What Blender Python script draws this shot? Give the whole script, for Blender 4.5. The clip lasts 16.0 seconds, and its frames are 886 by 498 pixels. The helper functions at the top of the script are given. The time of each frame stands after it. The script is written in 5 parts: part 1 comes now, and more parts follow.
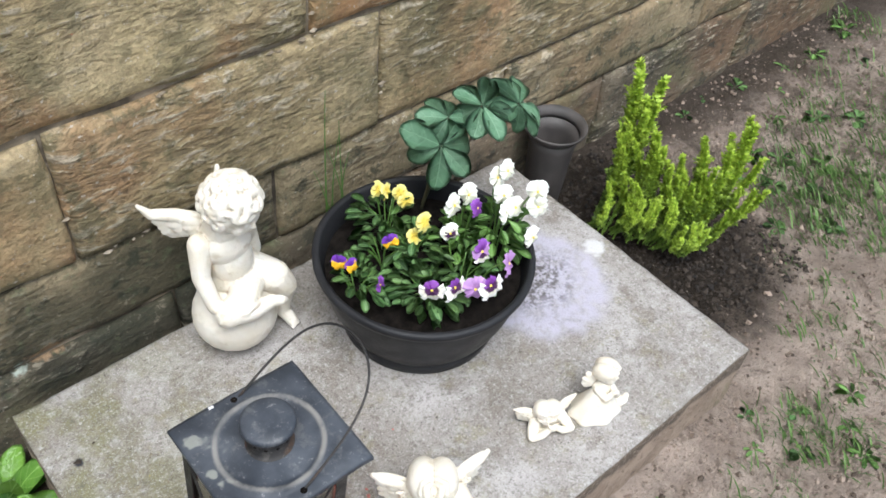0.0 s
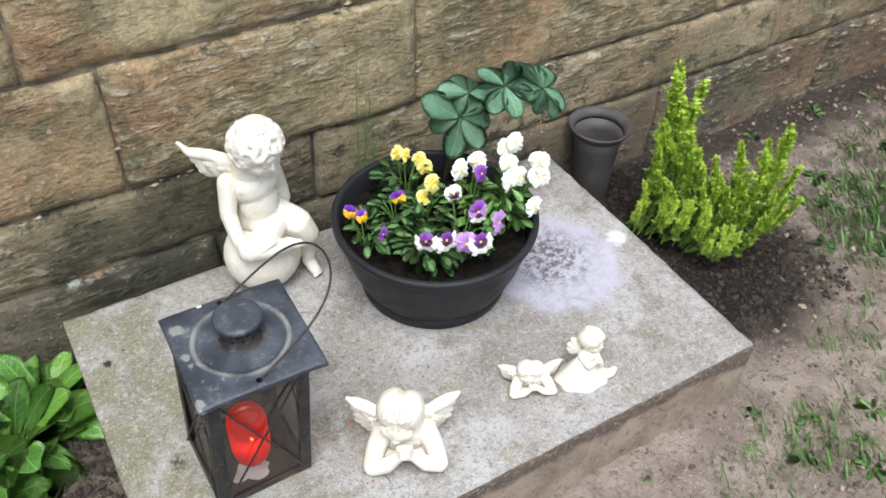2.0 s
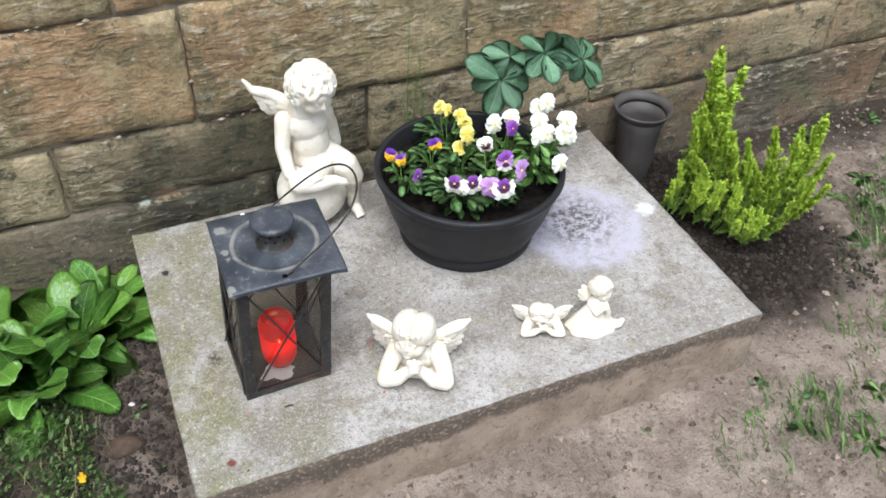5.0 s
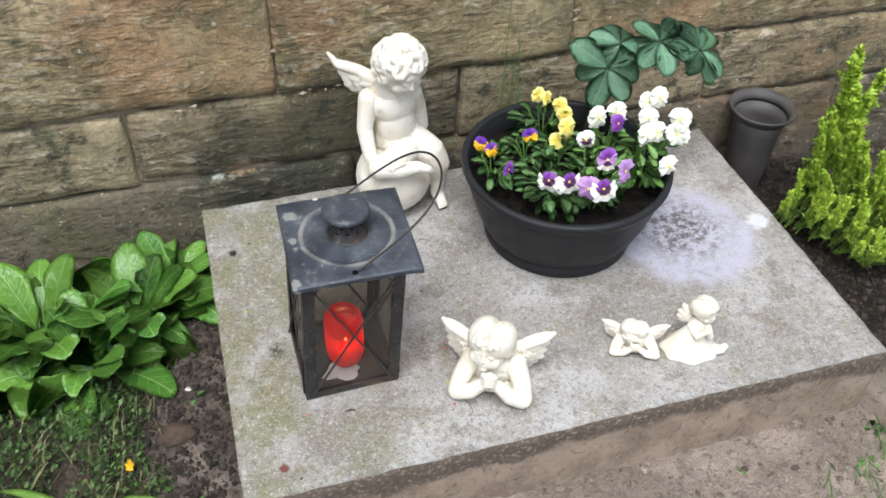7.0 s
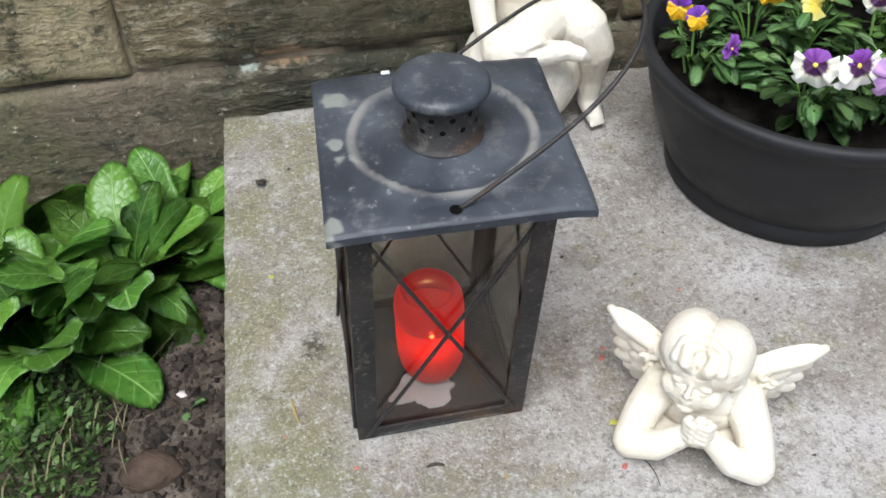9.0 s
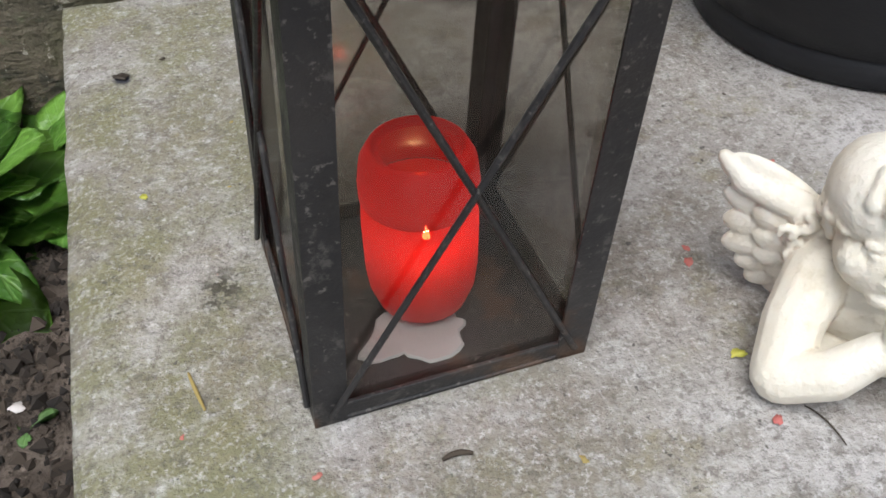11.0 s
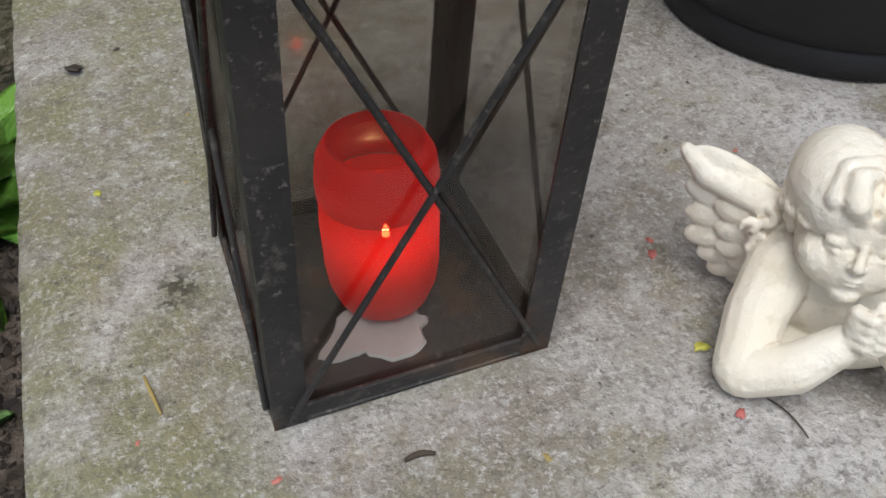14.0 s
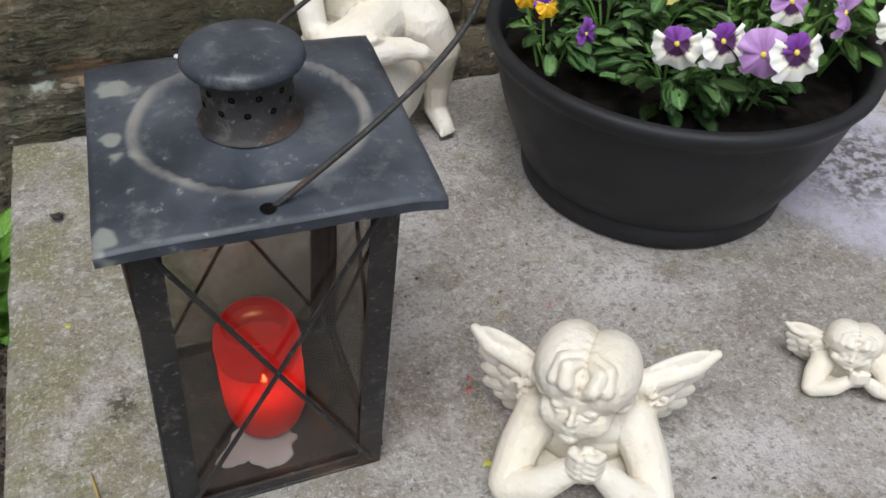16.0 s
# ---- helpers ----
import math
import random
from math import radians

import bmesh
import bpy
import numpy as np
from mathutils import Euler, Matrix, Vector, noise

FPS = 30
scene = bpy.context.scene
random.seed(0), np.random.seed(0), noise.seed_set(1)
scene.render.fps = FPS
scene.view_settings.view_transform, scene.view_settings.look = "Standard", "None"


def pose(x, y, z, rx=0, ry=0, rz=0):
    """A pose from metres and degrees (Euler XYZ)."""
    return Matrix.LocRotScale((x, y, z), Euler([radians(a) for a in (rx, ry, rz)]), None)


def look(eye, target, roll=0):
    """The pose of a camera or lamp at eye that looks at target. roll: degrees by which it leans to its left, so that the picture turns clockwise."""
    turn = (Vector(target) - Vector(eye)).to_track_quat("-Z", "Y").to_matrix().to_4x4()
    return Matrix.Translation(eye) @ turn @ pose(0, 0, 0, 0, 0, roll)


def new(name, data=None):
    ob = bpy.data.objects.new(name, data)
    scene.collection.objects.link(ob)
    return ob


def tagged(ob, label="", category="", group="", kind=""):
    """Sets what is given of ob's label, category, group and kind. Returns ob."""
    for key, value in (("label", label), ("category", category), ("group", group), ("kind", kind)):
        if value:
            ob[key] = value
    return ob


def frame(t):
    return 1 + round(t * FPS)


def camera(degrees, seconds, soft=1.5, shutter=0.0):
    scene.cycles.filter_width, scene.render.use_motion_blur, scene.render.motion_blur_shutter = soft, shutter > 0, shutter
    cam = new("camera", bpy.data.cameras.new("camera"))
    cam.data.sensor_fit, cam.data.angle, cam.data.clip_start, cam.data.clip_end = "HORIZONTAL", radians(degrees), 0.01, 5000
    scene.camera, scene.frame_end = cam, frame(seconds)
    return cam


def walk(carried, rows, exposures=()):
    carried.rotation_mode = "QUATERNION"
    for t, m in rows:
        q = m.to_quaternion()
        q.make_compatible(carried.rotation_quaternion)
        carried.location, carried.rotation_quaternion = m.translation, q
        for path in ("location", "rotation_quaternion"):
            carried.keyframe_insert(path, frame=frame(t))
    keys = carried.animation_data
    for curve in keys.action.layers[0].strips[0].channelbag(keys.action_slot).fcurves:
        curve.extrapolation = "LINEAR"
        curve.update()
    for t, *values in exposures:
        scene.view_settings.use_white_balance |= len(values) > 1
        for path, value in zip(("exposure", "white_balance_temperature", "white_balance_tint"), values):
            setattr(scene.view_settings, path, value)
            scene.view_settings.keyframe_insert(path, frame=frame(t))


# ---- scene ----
cam = camera(53.9, 16.0, soft=1.6)
PATH = [
    (0, (-0.074, -0.331, 1.488), (0.93, 0.634, 0.053), 6.9),
    (0.5, (-0.075, -0.424, 1.511), (0.923, 0.682, 0.177), 7.3),
    (1, (-0.011, -0.579, 1.496), (0.819, 0.622, 0.129), 3.8),
    (1.5, (0.019, -0.668, 1.489), (0.828, 0.567, 0.14), 3.0),
    (2, (0.022, -0.658, 1.464), (0.803, 0.572, 0.094), 2.6),
    (2.5, (0.026, -0.66, 1.457), (0.813, 0.563, 0.084), 2.3),
    (3, (0.022, -0.683, 1.464), (0.769, 0.545, 0.075), 0.5),
    (3.5, (0.04, -0.725, 1.481), (0.745, 0.579, 0.138), -1.1),
    (4, (-0.006, -0.801, 1.515), (0.695, 0.546, 0.212), -0.6),
    (4.2, (-0.032, -0.837, 1.505), (0.686, 0.492, 0.193), 1.5),
    (6.3, (0.16, -0.925, 1.412), (0.592, 0.478, 0.054), 3.1),
    (6.5, (0.147, -0.897, 1.394), (0.565, 0.518, 0.044), 3.9),
    (6.6, (0.137, -0.893, 1.37), (0.549, 0.532, 0.028), 3.7),
    (7, (0.071, -0.771, 1.372), (0.511, 0.609, -0.007), 1.9),
    (7.5, (0.031, -0.683, 1.313), (0.535, 0.641, -0.098), 6.2),
    (7.8, (0.066, -0.61, 1.254), (0.419, 0.691, -0.223), 3.2),
    (8, (0.13, -0.551, 1.19), (0.382, 0.781, -0.28), 0.7),
    (8.2, (0.165, -0.501, 1.129), (0.359, 0.84, -0.342), -0.9),
    (10.3, (0.104, -0.114, 0.548), (0.481, 1.34, -0.772), -2.7),
    (10.5, (0.109, -0.114, 0.535), (0.522, 1.337, -0.778), -2.3),
    (11, (0.113, -0.12, 0.528), (0.556, 1.262, -0.848), -0.6),
    (11.5, (0.105, -0.125, 0.523), (0.543, 1.264, -0.848), -0.8),
    (12, (0.115, -0.114, 0.52), (0.57, 1.232, -0.887), -0.7),
    (12.5, (0.12, -0.115, 0.52), (0.586, 1.22, -0.894), -0.4),
    (13, (0.114, -0.115, 0.524), (0.583, 1.227, -0.883), -0.4),
    (13.5, (0.121, -0.113, 0.524), (0.619, 1.223, -0.879), 0.3),
    (14, (0.123, -0.111, 0.528), (0.618, 1.224, -0.877), 0.5),
    (14.5, (0.136, -0.106, 0.549), (0.653, 1.255, -0.823), 0.2),
    (15, (0.139, -0.127, 0.565), (0.67, 1.222, -0.813), 1.2),
    (15.5, (0.162, -0.167, 0.639), (0.702, 1.198, -0.72), 1.1),
    (16, (0.186, -0.233, 0.75), (0.718, 1.146, -0.597), 3.0),
]
walk(cam, [(t, look(eye, target, roll)) for t, eye, target, roll in PATH], [(0, 0.68, 5980, 7), (4.0, 0.74, 5950, 7), (8.2, 0.6, 6000, 7), (10.3, 0.62, 6000, 7), (11.2, 0.4, 6050, 8), (13.0, 0.36, 6050, 8), (14.0, 0.16, 6100, 8), (16, 0.14, 6100, 8)])

# ---- light ----
world = bpy.data.worlds.new("sky")
world.use_nodes = True
scene.world = world
wn, wl = world.node_tree.nodes, world.node_tree.links
sky = wn.new("ShaderNodeTexSky")
sky.sky_type, sky.sun_disc = "NISHITA", False
sky.sun_elevation, sky.sun_rotation = radians(68), radians(209)
sky.air_density, sky.dust_density, sky.ozone_density = 1.0, 4.0, 0.6
soften = wn.new("ShaderNodeHueSaturation")
soften.inputs["Saturation"].default_value = 0.6
wl.new(sky.outputs["Color"], soften.inputs["Color"])
wl.new(soften.outputs["Color"], wn["Background"].inputs["Color"])
wn["Background"].inputs["Strength"].default_value = 0.13
sun = new("sun", bpy.data.lights.new("sun", "SUN"))
sun.data.energy, sun.data.angle, sun.data.color = 1.75, radians(32), (1.0, 0.97, 0.93)
sun.matrix_world = look((-0.7, -1.25, 3.6), (0, 0, 0))


# ---- materials ----
class Nodes:
    """A small builder for procedural materials."""

    def __init__(self, name, rough=0.8, metal=0.0):
        self.m = bpy.data.materials.new(name)
        self.m.use_nodes = True
        self.t = self.m.node_tree
        self.b = self.t.nodes["Principled BSDF"]
        self.b.inputs["Roughness"].default_value = rough
        self.b.inputs["Metallic"].default_value = metal
        self.pos = self.t.nodes.new("ShaderNodeNewGeometry").outputs["Position"]
        self.obj = self.t.nodes.new("ShaderNodeTexCoord").outputs["Object"]
        self.rnd = self.t.nodes.new("ShaderNodeObjectInfo").outputs["Random"]
        self.isl = self.t.nodes.new("ShaderNodeNewGeometry").outputs["Random Per Island"]
        self.hgt = None

    def put(self, sock, v):
        if hasattr(v, "is_linked"):
            self.t.links.new(v, sock)
        elif isinstance(v, tuple) and len(v) == 3 and sock.type == "RGBA":
            sock.default_value = (*v, 1)
        else:
            sock.default_value = v

    def noise(self, scale, detail=4.0, at=None, rough=0.55, distort=0.0):
        n = self.t.nodes.new("ShaderNodeTexNoise")
        self.put(n.inputs["Vector"], at or self.pos)
        n.inputs["Scale"].default_value, n.inputs["Detail"].default_value = scale, detail
        n.inputs["Roughness"].default_value, n.inputs["Distortion"].default_value = rough, distort
        return n.outputs["Fac"]

    def cells(self, scale, at=None, feature="F1", out="Distance"):
        n = self.t.nodes.new("ShaderNodeTexVoronoi")
        n.feature = feature
        self.put(n.inputs["Vector"], at or self.pos)
        n.inputs["Scale"].default_value = scale
        return n.outputs[out]

    def step(self, v, lo, hi, a=0.0, b=1.0):
        n = self.t.nodes.new("ShaderNodeMapRange")
        n.interpolation_type = "SMOOTHSTEP"
        for k, x in zip(("Value", "From Min", "From Max", "To Min", "To Max"), (v, lo, hi, a, b)):
            self.put(n.inputs[k], x)
        return n.outputs["Result"]

    def math(self, op, a, b=0.0):
        n = self.t.nodes.new("ShaderNodeMath")
        n.operation = op
        self.put(n.inputs[0], a), self.put(n.inputs[1], b)
        return n.outputs[0]

    def vec(self, op, a, b):
        n = self.t.nodes.new("ShaderNodeVectorMath")
        n.operation = op
        self.put(n.inputs[0], a), self.put(n.inputs[1], b)
        return n.outputs["Value" if op in ("DISTANCE", "LENGTH") else "Vector"]

    def axis(self, v, k):
        n = self.t.nodes.new("ShaderNodeSeparateXYZ")
        self.put(n.inputs[0], v)
        return n.outputs[k]

    def mix(self, f, a, b):
        n = self.t.nodes.new("ShaderNodeMix")
        n.data_type = "RGBA"
        self.put(n.inputs[0], f), self.put(n.inputs[6], a), self.put(n.inputs[7], b)
        return n.outputs[2]

    def near(self, c, r, soft, wob=0.0, wscale=12.0, stretch=(1, 1, 1)):
        """A blob-shaped mask about the place c."""
        p = self.vec("SUBTRACT", self.pos, c)
        d = self.vec("LENGTH", self.vec("MULTIPLY", p, stretch), (0, 0, 0))
        if wob:
            d = self.math("ADD", d, self.math("MULTIPLY", self.math("SUBTRACT", self.noise(wscale, 5), 0.5), wob))
        return self.step(d, r - soft, r + soft, 1.0, 0.0)

    def bump(self, h, strength=0.4, dist=0.01):
        n = self.t.nodes.new("ShaderNodeBump")
        n.inputs["Strength"].default_value, n.inputs["Distance"].default_value = strength, dist
        self.put(n.inputs["Height"], h)
        if self.hgt:
            self.t.links.new(self.hgt, n.inputs["Normal"])
        self.hgt = n.outputs["Normal"]
        self.t.links.new(self.hgt, self.b.inputs["Normal"])

    def done(self, colour, rough=None):
        self.put(self.b.inputs["Base Color"], colour)
        if rough is not None:
            self.put(self.b.inputs["Roughness"], rough)
        return self.m


def sandstone(name, a, b, dirt, damp=0.0):
    n = Nodes(name, 0.9)
    shift = n.vec("ADD", n.pos, n.vec("MULTIPLY", n.rnd_vec(), (7, 0, 5)))
    # slanting peck marks of the mason's tool
    turn = n.t.nodes.new("ShaderNodeMapping")
    turn.inputs["Rotation"].default_value = (0, radians(32), 0)
    turn.inputs["Scale"].default_value = (19, 19, 62)
    n.put(turn.inputs["Vector"], shift)
    pecks = n.noise(1.0, 5, turn.outputs[0], 0.6, 0.4)
    c = n.mix(n.step(n.noise(3.2, 4, shift), 0.35, 0.66), a, b)
    c = n.mix(n.step(n.rnd, 0.2, 0.9, 0, 0.35), c, n.mix(0.5, b, (0.3, 0.2, 0.12)))
    c = n.mix(n.step(n.noise(2.4, 5, n.vec("ADD", shift, (9, 2, 4))), 0.48, 0.62, 0, 0.72 * max(0.25, 1 - 2.4 * damp)), c, (0.4, 0.19, 0.08))
    c = n.mix(n.step(n.noise(4.5, 6, n.vec("ADD", shift, (1, 7, 2))), 0.48, 0.66, 0, 0.65), c, (0.17, 0.16, 0.08))
    worked = n.step(n.noise(3.0, 3, n.vec("ADD", shift, (6, 1, 8))), 0.4, 0.62)
    # peck marks: groove dirt and shade painted dark, glints painted as pale strokes
    c = n.mix(n.math("MULTIPLY", worked, n.step(pecks, 0.5, 0.36, 0, 0.7)), c, n.mix(0.75, c, (0.05, 0.04, 0.025)))
    c = n.mix(n.math("MULTIPLY", worked, n.step(pecks, 0.54, 0.63, 0, 0.9)), c, (0.68, 0.59, 0.44))
    c = n.mix(n.step(n.noise(70, 6, rough=0.75), 0.4, 0.64, 0, 0.62), c, n.mix(0.62, c, (0.06, 0.045, 0.025)))
    c = n.mix(n.step(n.noise(19, 6, n.vec("ADD", n.pos, (5, 0, 9)), 0.72), 0.52, 0.63, 0, 0.62 + damp), c, dirt)
    c = n.mix(n.step(n.noise(80, 4, n.vec("ADD", n.pos, (8, 0, 3)), 0.65), 0.62, 0.7, 0, 0.8), c, (0.62, 0.56, 0.46))
    c = n.mix(n.near((0.3, 0.78, 0.21), 0.17, 0.1, 0.3, 9, (0.6, 1, 1.0)), c, n.mix(0.8, c, (0.025, 0.03, 0.016)))
    c = n.mix(n.step(n.noise(26, 6, n.vec("ADD", n.pos, (2, 4, 6)), 0.7), 0.56, 0.68, 0, min(1.0, 1.8 * damp)), c, (0.17, 0.2, 0.105))
    c = n.mix(n.step(n.noise(34, 6, n.vec("ADD", n.pos, (3, 1, 8)), 0.7), 0.6, 0.7, 0, min(1.0, 1.6 * damp)), c, (0.42, 0.36, 0.27))
    c = n.mix(n.near((0.046, 0.78, 0.172), 0.012, 0.006, 0.03, 90), c, (0.42, 0.47, 0.4))
    c = n.mix(n.near((0.1, 0.78, 0.18), 0.018, 0.008, 0.05, 60, (0.55, 1, 1.2)), c, (0.36, 0.24, 0.14))
    n.bump(n.math("MULTIPLY", pecks, n.step(worked, 0.0, 1.0, 0.25, 1.0)), 1.0, 0.034)
    n.bump(n.noise(30, 7, rough=0.68), 0.8, 0.018)
    n.bump(n.noise(130, 3), 0.6, 0.004)
    return n.done(c)


def rnd_vec(self):
    c = self.t.nodes.new("ShaderNodeCombineXYZ")
    for k in range(3):
        self.t.links.new(self.rnd, c.inputs[k])
    return c.outputs[0]


Nodes.rnd_vec = rnd_vec

STONE = sandstone("sandstone", (0.66, 0.53, 0.31), (0.5, 0.4, 0.21), (0.2, 0.175, 0.095))
# lower courses darker: the wall's light gradient painted in, beside moss and damp
STONE_MID = sandstone("weathered sandstone with painted half-shade", (0.58, 0.455, 0.265), (0.44, 0.345, 0.185), (0.15, 0.135, 0.07), 0.1)
STONE_LOW = sandstone("damp mossy sandstone with painted shade", (0.5, 0.405, 0.245), (0.35, 0.285, 0.17), (0.085, 0.08, 0.048), 0.3)
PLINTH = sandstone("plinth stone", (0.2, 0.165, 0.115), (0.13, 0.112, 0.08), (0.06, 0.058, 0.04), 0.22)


def mortar():
    n = Nodes("lime mortar", 0.95)
    c = n.mix(n.step(n.noise(9, 5), 0.35, 0.65), (0.045, 0.036, 0.025), (0.34, 0.28, 0.2))
    n.bump(n.noise(70, 5), 0.8, 0.01)
    return n.done(c)


def concrete():
    n = Nodes("weathered concrete", 0.88)
    c = n.mix(n.step(n.noise(6, 5), 0.35, 0.66), (0.3, 0.272, 0.25), (0.47, 0.447, 0.435))
    c = n.mix(n.step(n.noise(11, 6, n.vec("ADD", n.pos, (4, 1, 2)), 0.65), 0.47, 0.62, 0, 0.7), c, (0.2, 0.172, 0.145))
    green = n.math("MULTIPLY", n.step(n.axis(n.pos, 0), 0.42, 0.05, 0.1, 1), n.step(n.noise(9, 6, rough=0.65), 0.36, 0.6, 0.1, 0.88))
    c = n.mix(green, c, (0.19, 0.185, 0.088))
    c = n.mix(n.step(n.noise(17, 6, n.vec("ADD", n.pos, (5, 5, 8)), 0.7), 0.52, 0.66, 0, 0.55), c, (0.24, 0.215, 0.12))
    c = n.mix(n.step(n.noise(38, 6, n.vec("ADD", n.pos, (7, 3, 2)), 0.7), 0.5, 0.64, 0, 0.42), c, (0.19, 0.17, 0.14))
    c = n.mix(n.step(n.noise(52, 6, n.vec("ADD", n.pos, (1, 6, 2)), 0.7), 0.52, 0.66, 0, 0.42), c, (0.52, 0.51, 0.49))
    c = n.mix(n.step(n.noise(250, 4), 0.53, 0.66, 0, 0.3), c, (0.58, 0.56, 0.53))
    c = n.mix(n.step(n.noise(260, 3, n.vec("ADD", n.pos, (2, 8, 1))), 0.54, 0.66, 0, 0.42), c, (0.12, 0.105, 0.085))
    c = n.mix(n.step(n.noise(120, 3, n.vec("ADD", n.pos, (9, 9, 1))), 0.68, 0.74, 0, 0.8), c, (0.05, 0.045, 0.04))
    c = n.mix(n.step(n.noise(105, 7, n.vec("ADD", n.pos, (3, 2, 1)), 0.8), 0.52, 0.61, 0, 0.62), c, (0.12, 0.105, 0.088))
    c = n.mix(n.step(n.noise(125, 7, n.vec("ADD", n.pos, (6, 2, 5)), 0.8), 0.54, 0.62, 0, 0.48), c, (0.64, 0.62, 0.6))
    # pale mark left by a pot, with a dark mossy middle
    c = n.mix(n.math("MULTIPLY", n.near((0.985, 0.39, 0.12), 0.15, 0.02, 0.07, 14), n.step(n.noise(40, 6, rough=0.65), 0.3, 0.58, 0.4, 0.95)), c, (0.47, 0.455, 0.535))
    c = n.mix(n.math("MULTIPLY", n.near((0.975, 0.415, 0.12), 0.085, 0.05, 0.09, 22), n.step(n.noise(70, 6, rough=0.7), 0.42, 0.6, 0.0, 0.95)), c, (0.1, 0.09, 0.085))
    c = n.mix(n.near((1.16, 0.39, 0.12), 0.024, 0.008, 0.03, 60), c, (0.62, 0.62, 0.62))
    c = n.mix(n.math("MULTIPLY", n.near((0.095, 0.299, 0.12), 0.016, 0.008, 0.03, 60), n.step(n.noise(170, 4), 0.45, 0.55, 0.1, 0.9)), c, (0.06, 0.055, 0.04))
    c = n.mix(n.near((0.049, 0.581, 0.12), 0.008, 0.003, 0.012, 120), c, (0.03, 0.03, 0.04))
    c = n.mix(n.near((0.072, 0.048, 0.12), 0.008, 0.003, 0.01, 120), c, (0.16, 0.05, 0.035))
    n.bump(n.noise(120, 5, rough=0.7), 0.7, 0.005)
    n.bump(n.noise(330, 3), 0.7, 0.003)
    return n.done(c)


def slab_side():
    n = Nodes("earth-stained concrete edge", 0.93)
    c = n.mix(n.step(n.noise(12, 5), 0.35, 0.68), (0.46, 0.355, 0.27), (0.3, 0.225, 0.165))
    top = n.step(n.math("ADD", n.axis(n.pos, 2), n.math("MULTIPLY", n.noise(7, 6, rough=0.6), 0.11)), 0.104, 0.128, 0, 0.85)
    c = n.mix(top, c, (0.1, 0.08, 0.06))
    c = n.mix(n.step(n.noise(90, 6, rough=0.75), 0.5, 0.64, 0, 0.7), c, (0.5, 0.4, 0.31))
    c = n.mix(n.step(n.noise(60, 6, n.vec("ADD", n.pos, (4, 2, 7)), 0.75), 0.53, 0.65, 0, 0.75), c, (0.12, 0.09, 0.065))
    c = n.mix(n.math("MULTIPLY", n.near((1.2, 0.0, -0.05), 0.05, 0.04, 0.08, 25), n.step(n.noise(40, 5), 0.4, 0.62, 0, 0.6)), c, (0.17, 0.19, 0.08))
    n.bump(n.noise(60, 7, rough=0.72), 1.0, 0.012)
    return n.done(c)


def soil():
    n = Nodes("garden soil", 0.95)
    n.b.inputs["Specular IOR Level"].default_value = 0.15
    dry = n.mix(n.step(n.noise(9, 6), 0.35, 0.65), (0.53, 0.435, 0.365), (0.35, 0.28, 0.23))
    dry = n.mix(n.step(n.noise(28, 5), 0.52, 0.7, 0, 0.55), dry, (0.15, 0.115, 0.085))
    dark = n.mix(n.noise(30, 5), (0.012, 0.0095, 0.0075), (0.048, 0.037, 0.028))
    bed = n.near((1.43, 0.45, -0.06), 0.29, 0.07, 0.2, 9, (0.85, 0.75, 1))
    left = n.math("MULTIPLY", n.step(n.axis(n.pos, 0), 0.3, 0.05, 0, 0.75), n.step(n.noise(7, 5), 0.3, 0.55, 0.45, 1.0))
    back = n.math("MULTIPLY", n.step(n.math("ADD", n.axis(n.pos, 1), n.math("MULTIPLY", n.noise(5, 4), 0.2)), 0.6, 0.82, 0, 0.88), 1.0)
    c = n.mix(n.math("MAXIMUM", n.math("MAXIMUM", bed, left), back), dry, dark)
    c = n.mix(n.math("MULTIPLY", n.near((2.15, 0.5, -0.06), 0.5, 0.2, 0.4, 6, (0.7, 1, 1)), n.step(n.noise(12, 6, rough=0.65), 0.4, 0.62, 0.1, 0.75)), c, (0.075, 0.06, 0.045))
    c = n.mix(n.step(n.noise(55, 5, rough=0.7), 0.6, 0.7, 0, 0.5), c, (0.46, 0.38, 0.32))
    c = n.mix(n.step(n.noise(70, 6, n.vec("ADD", n.pos, (3, 5, 1)), 0.75), 0.54, 0.64, 0, 0.55), c, (0.1, 0.078, 0.06))
    n.bump(n.noise(45, 7, rough=0.7), 1.0, 0.03)
    n.bump(n.noise(160, 4), 0.8, 0.008)
    return n.done(c)


def plain(name, a, b, rough=0.6, scale=30.0, metal=0.0, bump=0.2, bscale=120.0, obj=True, spec=None):
    """Two mottled tones of one colour with a fine relief."""
    n = Nodes(name, rough, metal)
    at = n.vec("ADD", n.obj, n.rnd_vec()) if obj else n.pos
    c = n.mix(n.step(n.noise(scale, 5, at), 0.3, 0.7), a, b)
    if spec is not None:
        n.b.inputs["Specular IOR Level"].default_value = spec
    n.bump(n.noise(bscale, 4, at), bump, 0.004)
    return n.done(c, n.step(n.noise(scale * 2, 4, at), 0.3, 0.7, max(0.05, rough - 0.1), min(1, rough + 0.1)))


def island(name, a, b, rough=0.7, bump=0.0, shine=0.0):
    """Colour varied from piece to piece of a joined mass."""
    n = Nodes(name, rough)
    n.b.inputs["Subsurface Weight"].default_value = 0.0
    n.b.inputs["Transmission Weight"].default_value = 0.0
    return n.done(n.mix(n.isl, a, b))


